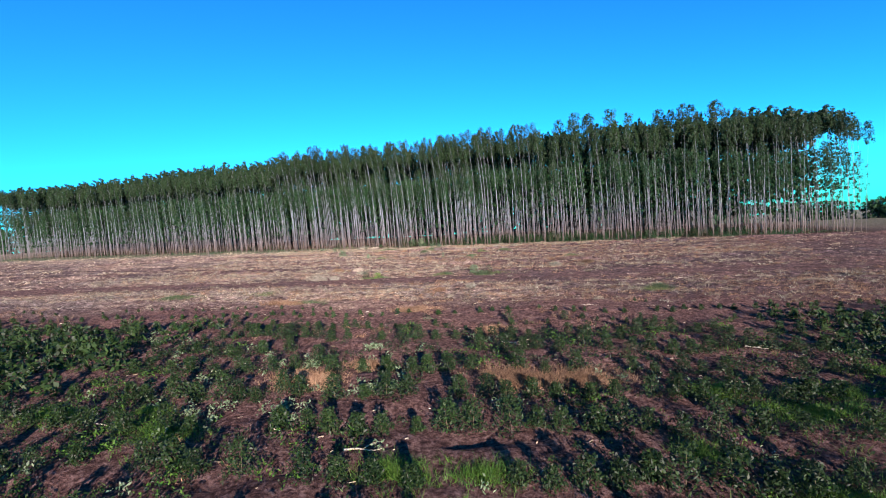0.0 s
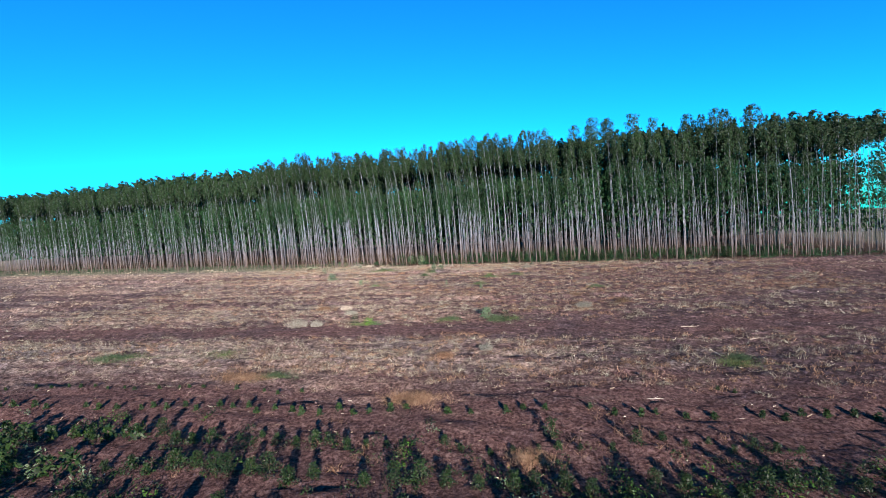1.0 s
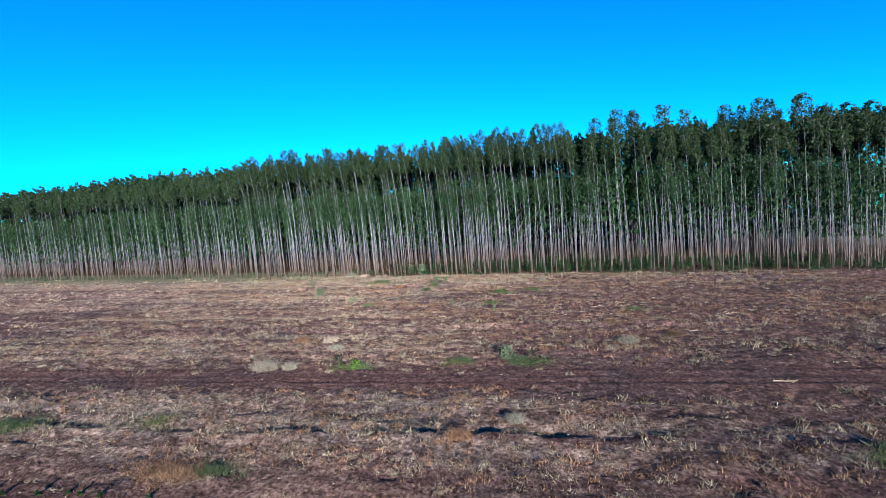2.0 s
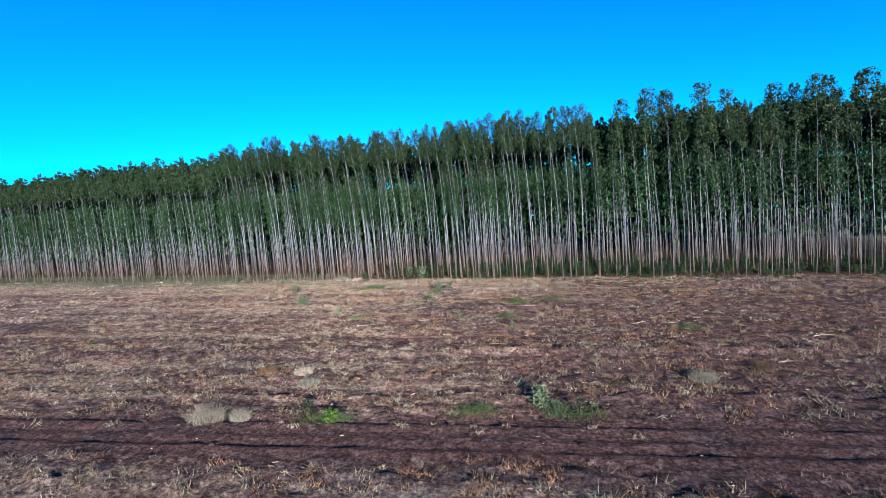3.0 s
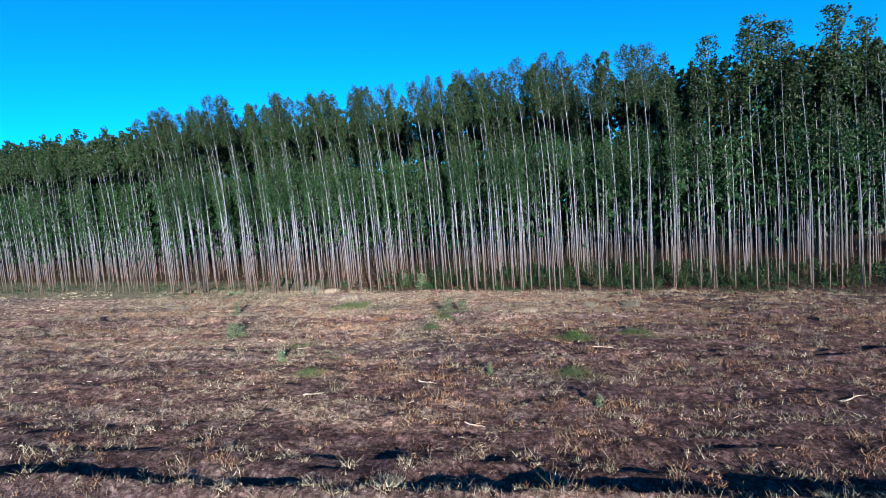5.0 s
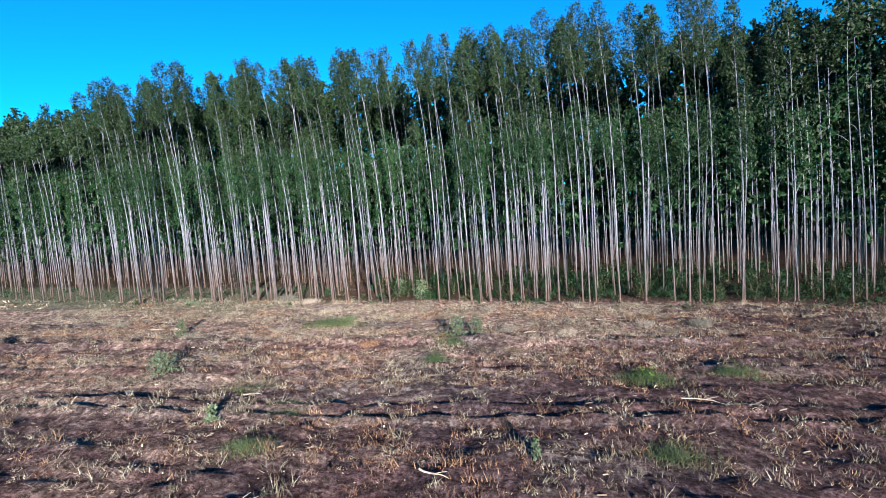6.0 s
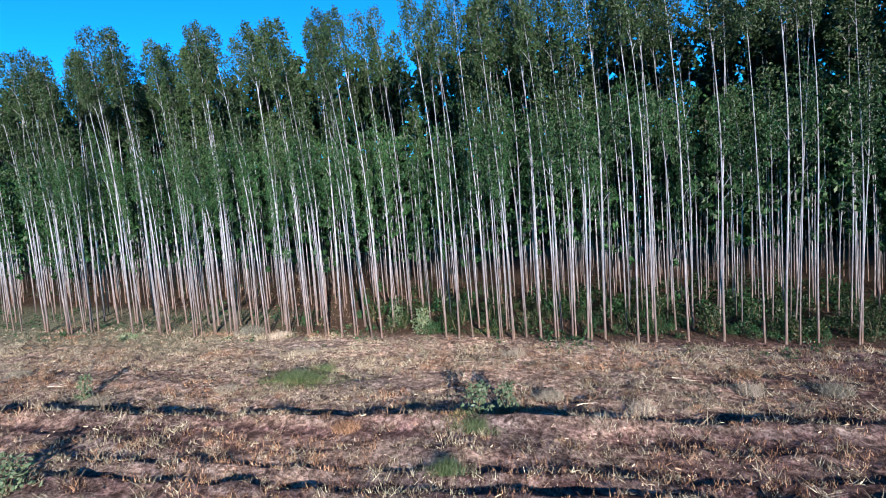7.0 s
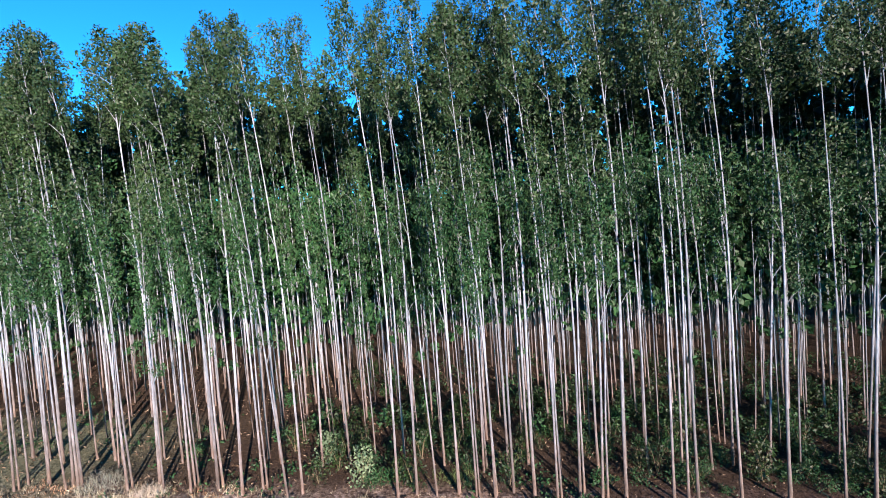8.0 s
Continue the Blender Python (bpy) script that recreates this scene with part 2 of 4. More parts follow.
RUST = foliage_material("rusty_dead_grass", [(0.0, (0.0804, 0.0425, 0.0281)), (0.5, (0.217, 0.123, 0.0803)), (1.0, (0.386, 0.263, 0.186))], 0.15, 0.8, True)
DULL = foliage_material("dull_field_grass", [(0.0, (0.0228, 0.0456, 0.0167)), (0.5, (0.057, 0.0912, 0.0342)), (1.0, (0.129, 0.16, 0.076))], 0.3)
LITTER = foliage_material("fallen_leaf_litter", [(0.0, (0.0532, 0.0319, 0.0228)), (0.6, (0.129, 0.0836, 0.0608)), (1.0, (0.289, 0.213, 0.167))], 0.1, 0.8)
BLEACHED = foliage_material("bleached_dead_grass", [(0.0, (0.08, 0.068, 0.058)), (0.5, (0.2, 0.178, 0.155)), (1.0, (0.38, 0.35, 0.315))], 0.12, 0.8, True)
PATCH = foliage_material("field_patch_grass", [(0.0, (0.0242, 0.0478, 0.0213)), (0.5, (0.0524, 0.0863, 0.0425)), (1.0, (0.105, 0.134, 0.085))], 0.3)
PALE_WOOD = wood_material("bleached_wood", (0.22, 0.17, 0.135), (0.52, 0.45, 0.38))
STEM = wood_material("young_stem_wood", (0.05, 0.04, 0.025), (0.12, 0.09, 0.055))

# ---- the ground ----
EDGE = 90.0                      # front line of the stand at its near part
STAND = (-148.0, 48.3)           # its two ends along x
ROW_SLOPE = 0.12                 # furrows and planted rows run a little askew to the stand
# furrow lines: distance ahead at x = -20, height of the bank, half width, unevenness
FURROWS = [(78.2, 0.4, 0.36, 0.3), (75.0, 0.14, 0.2, 0.2), (84.0, 0.06, 0.25, 0.6), (82.2, 0.06, 0.2, 0.5), (76.6, 0.06, 0.2, 0.5), (70.0, 0.16, 0.2, 0.15), (68.95, 0.16, 0.2, 0.15), (74.0, 0.17, 0.2, 0.15), (71.9, 0.05, 0.2, 0.4), (66.4, 0.06, 0.2, 0.5),
           (63.0, 0.07, 0.3, 0.7), (60.3, 0.07, 0.22, 0.6), (58.3, 0.08, 0.22, 0.5), (56.3, 0.34, 0.34, 0.3), (54.2, 0.09, 0.22, 0.6), (51.6, 0.1, 0.3, 0.8),
           (49.0, 0.15, 0.22, 0.3), (47.7, 0.07, 0.2, 0.5), (45.6, 0.08, 0.2, 0.2), (44.4, 0.05, 0.2, 0.2), (43.4, 0.07, 0.2, 0.2), (40.5, 0.08, 0.3, 0.7), (36.8, 0.18, 0.4, 0.8)]


def edge(x):
    """The front line of the stand, a little askew to x."""
    return EDGE + 0.035 * (np.clip(x, -65, 0) + 10)


def lie(x, y):
    """Height of the land: a slope that rises to the stand and falls to the right."""
    yc = np.clip(y, -40, 150)
    xl = np.where(x < -160, -160 + 60 * np.tanh((x + 160) / 60), x)
    xl = np.where(xl > 120, 120 + 350 * np.tanh((xl - 120) / 350), xl)
    return 0.1 - 0.028 * xl + 0.0435 * yc - 0.00014 * yc * yc - 0.05 * np.clip(y - 148, 0, 170) - 0.018 * np.clip(np.hypot(x, y) - 300, 0, 5000)


def ground_at(x, y):
    """Height of the soil with its furrows, clods and hummocks."""
    x, y = np.asarray(x, float), np.asarray(y, float)
    z = lie(x, y)
    near = smooth(-10, 5, y) * (1 - smooth(88, 91, y)) * smooth(-150, -100, x) * (1 - smooth(70, 110, x))
    v = y - ROW_SLOPE * (x + 20)
    track = smooth(42.2, 43.2, v) * (1 - smooth(46.0, 47.0, v))
    rough = near * (1 - 0.75 * track)
    z = z + rough * (0.5 * (fbm(x * 0.22, y * 0.35, 3) - 0.5) + 0.24 * (fbm(x * 0.9, y * 1.4, 9, 2) - 0.5) + 0.17 * (fbm(x * 1.9, y * 2.4, 12, 2) - 0.5))
    for k, (y0, h, w, un) in enumerate(FURROWS):
        d = v - y0 - un * (0.6 * (fbm(x * 0.06, x * 0 + k, 31) - 0.5) + 0.45 * (vnoise(x * 1.8, x * 0 + k, 37) - 0.5))
        live = (1 - un + un * 2.0 * vnoise(x * 0.09, x * 0 + 3 * k, 23)) * ((0.8 if un < 0.35 else 0.5) + 0.5 * smooth(0.3, 0.7, fbm(x * 0.9, y * 0.7 + 7 * k, 17)))
        z = z + near * (h if h > 0.15 or un <= 0.2 else 0.8 * h) * live * (np.exp(-((d / w) ** 2)) - 0.5 * np.exp(-(((d - 1.7 * w) / w) ** 2)))
    return z


def stripes(x, y):
    """Bands of straw that the plough left along the furrows, 0 to 1."""
    v = y - ROW_SLOPE * (x + 20) + 0.35 * (fbm(x * 0.07, y * 0.1, 141) - 0.5)
    return smooth(0.3, 0.7, vnoise(v * 1.25, x * 0.02, 143)) * 0.65 + 0.35 * vnoise(v * 2.0, x * 0.05, 145)


def graded(lo, hi, step, out_lo, out_hi, grow=1.22):
    mid = list(np.arange(lo, hi + step * 0.5, step))
    a, s = [], step
    p = mid[-1]
    while p < out_hi:
        s *= grow
        p += s
        a.append(p)
    b, s = [], step
    p = mid[0]
    while p > out_lo:
        s *= grow
        p -= s
        b.append(p)
    return np.array(b[::-1] + mid + a)


def build_ground():
    xs = graded(-62, 30, 0.54, -3500, 3500, 1.09)
    ys = graded(9, 91, 0.24, -600, 4500, 1.12)
    X, Y = np.meshgrid(xs, ys, indexing="ij")
    Z = ground_at(X, Y)
    nx, ny = X.shape
    i, j = np.meshgrid(np.arange(nx - 1), np.arange(ny - 1), indexing="ij")
    i, j = i.ravel(), j.ravel()
    f = np.stack([i * ny + j, (i + 1) * ny + j, (i + 1) * ny + j + 1, i * ny + j + 1], 1)
    v = np.stack([X.ravel(), Y.ravel(), Z.ravel()], 1)
    V = Y - ROW_SLOPE * (X + 20)
    track = smooth(42.2, 43.2, V) * (1 - smooth(46.0, 47.0, V))
    # straw is sparser towards +x; part of that drop stands in for light falloff
    straw = 0.36 + 0.16 * smooth(48, 82, Y) - 0.85 * smooth(-28, 8, X - 0.6 * np.clip(62 - Y, 0, 40)) + 0.42 * (stripes(X, Y) - 0.5) + 0.55 * (fbm(X * 0.13, Y * 0.2, 41) - 0.5)
    straw = straw + 0.25 * (smooth(33, 38, V) - smooth(40, 43, V)) - 0.35 * track - 0.25 * (1 - smooth(26, 32, V))
    straw = straw + 0.25 * smooth(76, 81, Y) * (1 - smooth(-14, 2, X))
    # straw strip before the stand; its extra paleness paints the glow opposite the sun
    straw = straw + 0.35 * smooth(82, 85, Y) * (1 - smooth(88.5, 90, Y)) * smooth(-52, -44, X) * (1 - smooth(-18, -6, X))
    inside = smooth(STAND[0] - 6, STAND[0], X) * (1 - smooth(STAND[1], STAND[1] + 6, X))
    litter = smooth(-1.5, 1.5, Y - edge(X) + 2 * (fbm(X * 0.4, Y * 0.4, 51) - 0.5)) * inside
    moss = 0.9 * smooth(82.5, 86.5, Y + 3 * (fbm(X * 0.2, Y * 0.3, 57) - 0.5)) * (1 - smooth(EDGE + 4, EDGE + 8, Y)) * (1 - smooth(-48, -36, X))
    far = smooth(70, 110, np.hypot(X + 10, Y - 40)) * (1 - litter)
    moss = np.maximum(moss, far * 0.7 * (Y > 92))
    clay = 0.75 * (1 - smooth(29, 36, V + 5 * (fbm(X * 0.15, Y * 0.2, 59) - 0.5))) + 0.45 * track * smooth(0.3, 0.6, fbm(X * 0.3, Y * 0.5, 60))
    me = mesh_from("ground", v, f, SOIL, {"straw": straw.ravel(), "litter": litter.ravel(), "moss": moss.ravel(), "clay": clay.ravel()}, True)
    return tagged(new("ground", me), "brown tilled field soil with straw and furrow banks", "ground", kind="structure")


ground = build_ground()

# ---- gum trees ----
# leaf spray length, clumps and sprays of a tall crown, of its side foliage, of a short crown and its side foliage, stem points, stem sides
DETAIL = {3: (0.165, 24, 88, 24, 50, 12, 66, 18, 60, 16, 8), 2: (0.265, 17, 50, 17, 30, 10, 34, 14, 30, 12, 6),
          1: (0.45, 13, 19, 12, 12, 8, 16, 10, 14, 8, 5), 0: (0.8, 10, 10, 11, 8, 6, 8, 10, 7, 5, 4)}
# where stems of the front line stand
FRONT = [-59.5, -59.2, -57.4, -57.0, -56.9, -55.6, -54.9, -54.7, -51.5, -50.5, -50.3, -49.2, -48.6, -48.5, -45.9, -45.7, -44.6, -43.2, -43.1, -42.4, -42.3, -40.0, -38.6, -38.1, -36.9, -36.8, -35.6, -34.3, -33.6, -32.1, -31.6, -27.1, -26.3, -25.4, -24.5, -23.7, -22.9, -22.1, -21.2, -20.3, -19.3, -18.4, -17.4, -15.6, -15.1, -14.6, -12.8, -10.9, -8.9, -7.9, -7.2, -6.1, -4.3]


def stem_path(rng, height, n, lean=0.0):
    """A slim, slightly wavy stem that bends towards -x near its top."""
    s = np.linspace(0, 1, n)
    ph = rng.uniform(0, 6.28, 2)
    x = lean * s * height - 0.05 * height * np.clip(s - 0.3, 0, 1) ** 2 * rng.uniform(0.2, 2.6) + 0.09 * np.sin(s * rng.uniform(4, 9) + ph[0]) * np.sqrt(s)
    y = rng.normal(0, 0.008) * s * height + 0.14 * np.sin(s * 6 + ph[1]) * s
    p = np.stack([x, y, s * height], 1)
    p[0, 2] = -0.25
    return p


def on_path(path, z):
    return np.stack([np.interp(z, path[:, 2], path[:, 0]), np.interp(z, path[:, 2], path[:, 1]), z], 1)


def sprays(rng, path, lo, hi, clusters, each, reach, spread, shape):
    """Places of leaf sprays in clusters on short side limbs between two heights. shape: how reach goes with height, 0 to 1."""
    z = lo + (hi - lo) * ((np.arange(clusters) + rng.uniform(0, 1, clusters)) / clusters) ** 0.65
    c = on_path(path, z)
    a = np.arange(clusters) * 2.4 + rng.uniform(0, 1.5, clusters)
    r = reach * rng.uniform(0.35, 1.0, clusters) * shape((z - lo) / (hi - lo + 1e-6))
    c[:, 0] += np.cos(a) * r
    c[:, 1] += np.sin(a) * r
    size = spread * rng.uniform(0.75, 1.25, clusters) * (0.6 + 0.5 * np.clip((z - lo) / (hi - lo), 0, 1))
    q = np.repeat(c, each, 0)
    d = rng.normal(size=q.shape)
    d *= np.clip(1.3 / (np.linalg.norm(d, axis=1) + 1e-6), 0, 1)[:, None]
    return q + d * np.repeat(size, each)[:, None] * np.array([1, 1, 1.05]), c


def dome(rng, path, lo, hi, clumps, each, radius):
    """Places of leaf sprays in a rounded crown of clumps that hug an egg-shaped outline round the stem's top."""
    u = (np.arange(clumps) + rng.uniform(0.2, 0.8, clumps)) / clumps
    z = lo + (hi - lo) * u
    c = on_path(path, z)
    a = np.arange(clumps) * 2.4 + rng.uniform(0, 1.2, clumps)
    profile = np.sqrt(np.clip(1 - ((u - 0.5) / 0.56) ** 2, 0.03, 1)) * (1 - 0.25 * u)
    r = radius * profile * rng.uniform(0.4, 0.9, clumps)
    c[:, 0] += np.cos(a) * r
    c[:, 1] += np.sin(a) * r
    size = 0.38 * radius * rng.uniform(0.75, 1.25, clumps) * (0.65 + 0.45 * profile)
    q = np.repeat(c, each, 0)
    d = rng.normal(size=q.shape)
    d *= (rng.uniform(0.35, 1.05, len(d)) / (np.linalg.norm(d, axis=1) + 1e-6))[:, None]
    return q + d * np.repeat(size, each)[:, None] * np.array([1, 1, 1.2]), c


def plume(u):
    return np.sqrt(np.clip(1 - (2 * u - 0.75) ** 2 / 1.7, 0.05, 1))


def column(u):
    return 0.75 + 0.25 * np.sin(u * 9)


def tree_arrays(rng, tall, detail, leafy=1.0, low=0.4):
    """Stem with limbs, crown and side foliage of one tree; detail 3 nearest to 0 deep in the stand."""
    size, tc, te, sc, se, uc, ue, vc, ve, n, sides = DETAIL[detail]
    sc, se = max(3, round(sc * leafy)), max(6, round(se * (0.5 + 0.5 * leafy)))
    h = rng.uniform(20.5, 21.4) if tall else rng.uniform(13.0, 16.0)
    foot = rng.uniform(0.048, 0.076) if tall else rng.uniform(0.035, 0.05)
    path = stem_path(rng, h * 0.97, n, rng.normal(0, 0.012))
    s = np.clip(path[:, 2] / h, 0, 1)
    rad = foot * (1 - 0.85 * s) + 0.022 * np.exp(-s * h / 0.35)
    stem = [tube(path, rad * (1.0 if detail == 3 else 0.74), sides)]
    if tall:
        top, ctr = dome(rng, path, h * (rng.uniform(0.765, 0.82) if detail > 1 else rng.uniform(0.75, 0.82)), h - 0.3, tc, te, rng.uniform(1.0, 1.3))
        high = rng.uniform(0.59, 0.74) if detail > 1 else rng.uniform(0.64, 0.78)
        side, scr = sprays(rng, path, h * low, h * high, sc, se, 0.8, 0.29, column)
    else:
        top, ctr = sprays(rng, path, h * 0.74, h, uc, ue, 0.7, 0.38, plume)
        side, scr = sprays(rng, path, h * min(0.7, low * 1.35), h * 0.84, vc, ve, 0.76, 0.33, column)
    crown = leaves(top, size, size * (0.55 if detail < 2 else 0.45), rng, 0.4)
    lower = leaves(side, size, size * (0.55 if detail < 2 else 0.4), rng, 0.6)
    if detail >= 2:
        for c in np.concatenate([ctr[::4], scr[::4]]):
            z0 = max(1.0, c[2] - rng.uniform(0.5, 1.1))
            a = on_path(path, np.array([z0]))[0]
            stem.append(tube(np.stack([a, (a + c) / 2 + (0, 0, 0.1), c]), np.array([0.017, 0.011, 0.005]), 4))
    return joined(stem), crown, lower


def near_tree(rng, tall, second, detail, leafy=1.0, low=0.4):
    """One gum tree as a thing with its trunk, crown and side foliage."""
    ob = new("gum_tree")
    trunk, crown, lower = tree_arrays(rng, tall, detail, leafy, low)
    stems = [("trunk", trunk)]
    if second:
        t2, c2, w2 = tree_arrays(rng, False, detail)
        shift = np.array([rng.uniform(0.2, 0.35), rng.uniform(-0.2, 0.2), 0])
        stems.append(("second_trunk", (t2[0] + shift, t2[1])))
        crown = joined([crown, (c2[0] + shift, c2[1])])
        lower = joined([lower, (w2[0] + shift, w2[1])])
    for name, (v, f) in stems:
        part(name, mesh_from(name, v, f, BARK, {"bark_height": v[:, 2]}, True), ob)
    part("crown", mesh_from("crown", *crown, CROWN), ob, "dense olive-green tuft of leaves")
    part("side_foliage", mesh_from("side_foliage", *lower, SPRAY), ob, "thin hanging green sprays along the stem")
    label = "tall slender gum tree with a pale bare trunk" if tall else "shorter slim gum tree with a leafy green column"
    if second:
        label = "twin-stemmed pale gum tree in the plantation front"
    return tagged(ob, label, "tree", "gum trees of the plantation front")


def height_trend(x):
    """The stand is tallest in its middle and lower towards both ends."""
    return float(np.interp(x, (-147, -113, -95, -77, -60, -46, -22, 0, 27, 37, 46, 50), (20.0, 20.5, 21.3, 21.6, 22.0, 22.1, 22.4, 23.1, 23.4, 23.3, 22.4, 20.4))) / 21.6


def stand_lean(x):
    """The stems lean towards -x on that side and a little towards +x on the other."""
    return float(np.interp(x, (-60, -28, -8, 10), (-0.034, -0.028, 0.014, 0.01)))


def plant_stand():
    rng = np.random.default_rng(11)
    # foliage starts lower on the first trees of each list than on the last; tall trees with thin side foliage first
    LOW = (0.22, 0.28, 0.33, 0.38, 0.43, 0.5)
    kinds = {}
    for d in (3, 2):
        kinds[d] = ([near_tree(rng, True, k in (2, 7), d, 0.35 if k < 6 else 1.0, LOW[k % 6]) for k in range(12)], [near_tree(rng, False, False, d, 1.0, low) for low in LOW[::2] + LOW[-1:]])

    def pick(x, n):
        """Trees with bare lower stems towards +x, leafy ones towards -x."""
        return int(np.clip(rng.normal(n * (0.34 + 0.3 * float(smooth(-34, -14, x)) - 0.5 * float(smooth(26, 36, x)) - 0.2 * float(smooth(50, 90, -x))), 0.24 * n), 0, n - 1))

    used = set()
    spots = [(x, float(edge(x)) + rng.normal(0, 0.25), 3, 0) for x in FRONT]
    for row in range(3):
        x = STAND[0] + rng.uniform(0, 1)
        while x < STAND[1]:
            inside = FRONT[0] - 0.8 < x < FRONT[-1] + 0.8
            if not (row == 0 and inside) and not (row == 2 and not inside):
                spots.append((x + rng.normal(0, 0.2), float(edge(x)) + row * 2.6 + rng.normal(0, 0.3), 3 if inside and row < 2 else 2, row))
            x += 1.4 + rng.uniform(-0.3, 0.3)
    for x, y, d, row in spots:
        if rng.uniform() < 0.03:
            continue
        if rng.uniform() < (0.94 if row == 0 else 0.87):
            ob = kinds[d][0][pick(x, 6) + (0 if row == 0 or rng.uniform() < 0.15 else 6)]
        else:
            ob = kinds[d][1][pick(x, 4)]
        s = rng.uniform(0.965, 1.008) * height_trend(x)
        m = Matrix.LocRotScale((x, y, float(ground_at(x, y))), Euler((rng.normal(0, 0.006), rng.normal(stand_lean(x), 0.014), rng.normal(0, 0.6))), (s * rng.uniform(0.75, 1.12),) * 2 + (s,))
        if ob in used:
            copy_thing(ob, m)
        else:
            used.add(ob)
            ob.matrix_basis = m
    for ob in [k for pair in kinds.values() for pool in pair for k in pool if k not in used]:
        for o in (*ob.children, ob):
            bpy.data.objects.remove(o)
    # the trees behind, too many to count
    for name, detail, rows in (("plantation_trees", 1, range(2, 7)), ("deep_plantation_trees", 0, range(7, 14))):
        # side foliage set lower on back rows, to darken the gaps between stems
        pool = [tree_arrays(rng, k % 4 != 3, detail, 1.0, (0.26 + 0.025 * k) * (0.58 if detail else 0.32)) for k in range(12)]
        stems, tops, sides = [], [], []
        for row in rows:
            x = STAND[0] - (22 if row > 2 else 0) + rng.uniform(0, 2)
            while x < STAND[1]:
                px, py = x + rng.normal(0, 0.2), float(edge(x)) + row * 2.6 + rng.normal(0, 0.3)
                x += (1.3 if detail else 1.5) + rng.uniform(-0.3, 0.3)
                if row == 2 and FRONT[0] - 0.8 < px < FRONT[-1] + 0.8 or px > STAND[1]:
                    continue
                trunk, crown, lower = pool[pick(px, 12)]
                a, s = rng.normal(0, 0.6), rng.uniform(0.955, 1.015) * height_trend(px) * (0.97 if detail == 0 else 1.0)
                r = np.array([[math.cos(a), -math.sin(a), 0], [math.sin(a), math.cos(a), 0], [0, 0, 1]]) * s
                o = np.array([px, py, float(ground_at(px, py))])
                stems.append((trunk[0] @ r.T + o, trunk[1], trunk[0][:, 2]))
                tops.append((crown[0] @ r.T + o, crown[1]))
                sides.append((lower[0] @ r.T + o, lower[1]))
        ob = tagged(new(name), "rows of slender gum trees behind the front", "trees", kind="stuff")
        v, f = joined([(a, b) for a, b, _ in stems])
        part("trunks", mesh_from("trunks", v, f, BARK, {"bark_height": np.concatenate([c for _, _, c in stems])}, True), ob)
        part("crowns", mesh_from("crowns", *joined(tops), CROWN), ob)
        part("side_foliage", mesh_from("side_foliage", *joined(sides), SPRAY), ob)


plant_stand()

# ---- far woods and backing belt ----


def tree_belt(ends, depth, height, seed, leaf=2.3, each=38):
    """A backdrop belt of dark trees."""
    rng = np.random.default_rng(seed)
    n = 360
    u = rng.uniform(0, 1, n)
    x = ends[0][0] + (ends[1][0] - ends[0][0]) * u + rng.normal(0, depth, n) * 0.3
    y = ends[0][1] + (ends[1][1] - ends[0][1]) * u + rng.uniform(0, depth, n)
    z = lie(x, y)
    hh = height * rng.uniform(0.7, 1.1, n)
    pts = []
    for k in range(n):
        q = rng.normal(size=(each, 3)) * np.array([1.5, 1.5, 0]) + (x[k], y[k], z[k])
        q[:, 2] += hh[k] * rng.uniform(0.02, 1, each) ** 0.9
        pts.append(q)
    ob = tagged(new("far_woods"), "backdrop belt of dark green trees", "trees", kind="stuff")
    part("crowns", mesh_from("crowns", *leaves(np.concatenate(pts), leaf, leaf * 0.68, rng, 0.3), SPRAY), ob)
    stems = [tube(np.array([[a, b, c - 0.5], [a, b, c + d * 0.5]]), np.array([0.25, 0.15]), 4) for a, b, c, d in zip(x, y, z, hh)]
    v, f = joined(stems)
    part("trunks", mesh_from("trunks", v, f, BARK, {"bark_height": v[:, 2] * 0 + 3}), ob)


tree_belt(((30, 156), (330, 92)), 24, 5.8, 5, 1.1, 80)
tree_belt(((-330, 40), (-150, 230)), 30, 11, 6)
# added belt close behind the stand, closes sky gaps in place of deeper rows
tree_belt(((-190, 143), (44, 146)), 12, 19, 7, 1.8, 90)

# ---- the planted rows ----


def bush_arrays(rng, height, width, sprays_n, size, cone=0.6):
    """Sprays of leaves of a small bush, dense near its middle."""
    u = rng.uniform(0, 1, sprays_n) ** 1.1
    a = rng.uniform(0, 2 * np.pi, sprays_n)
    r = width * 0.5 * np.sqrt(rng.uniform(0.05, 1, sprays_n)) * (1 - cone * u)
    lump = 1 + 0.35 * np.sin(3 * a + 7 * u)
    at = np.stack([np.cos(a) * r * lump, np.sin(a) * r * lump, height * (0.08 + 0.92 * u)], 1)
    return leaves(at, size * 1.3, size * 0.6, rng, 0.1)


def young_gum(rng, height, near):
    ob = new("young_gum_tree")
    p = np.stack([np.linspace(0, rng.normal(0, 0.08), 4), np.linspace(0, rng.normal(0, 0.08), 4), np.linspace(-0.1, height * 0.9, 4)], 1)
    part("stem", mesh_from("stem", *tube(p, np.array([0.014, 0.012, 0.008, 0.004]), 5), STEM), ob)
    part("leaves", mesh_from("leaves", *bush_arrays(rng, height, height * 1.05, 450 if near else 200, 0.105 if near else 0.16), YOUNG), ob)
    return tagged(ob, "knee-high young gum tree with dark green leaves in a planted row", "young tree", "young gum trees in planted rows")


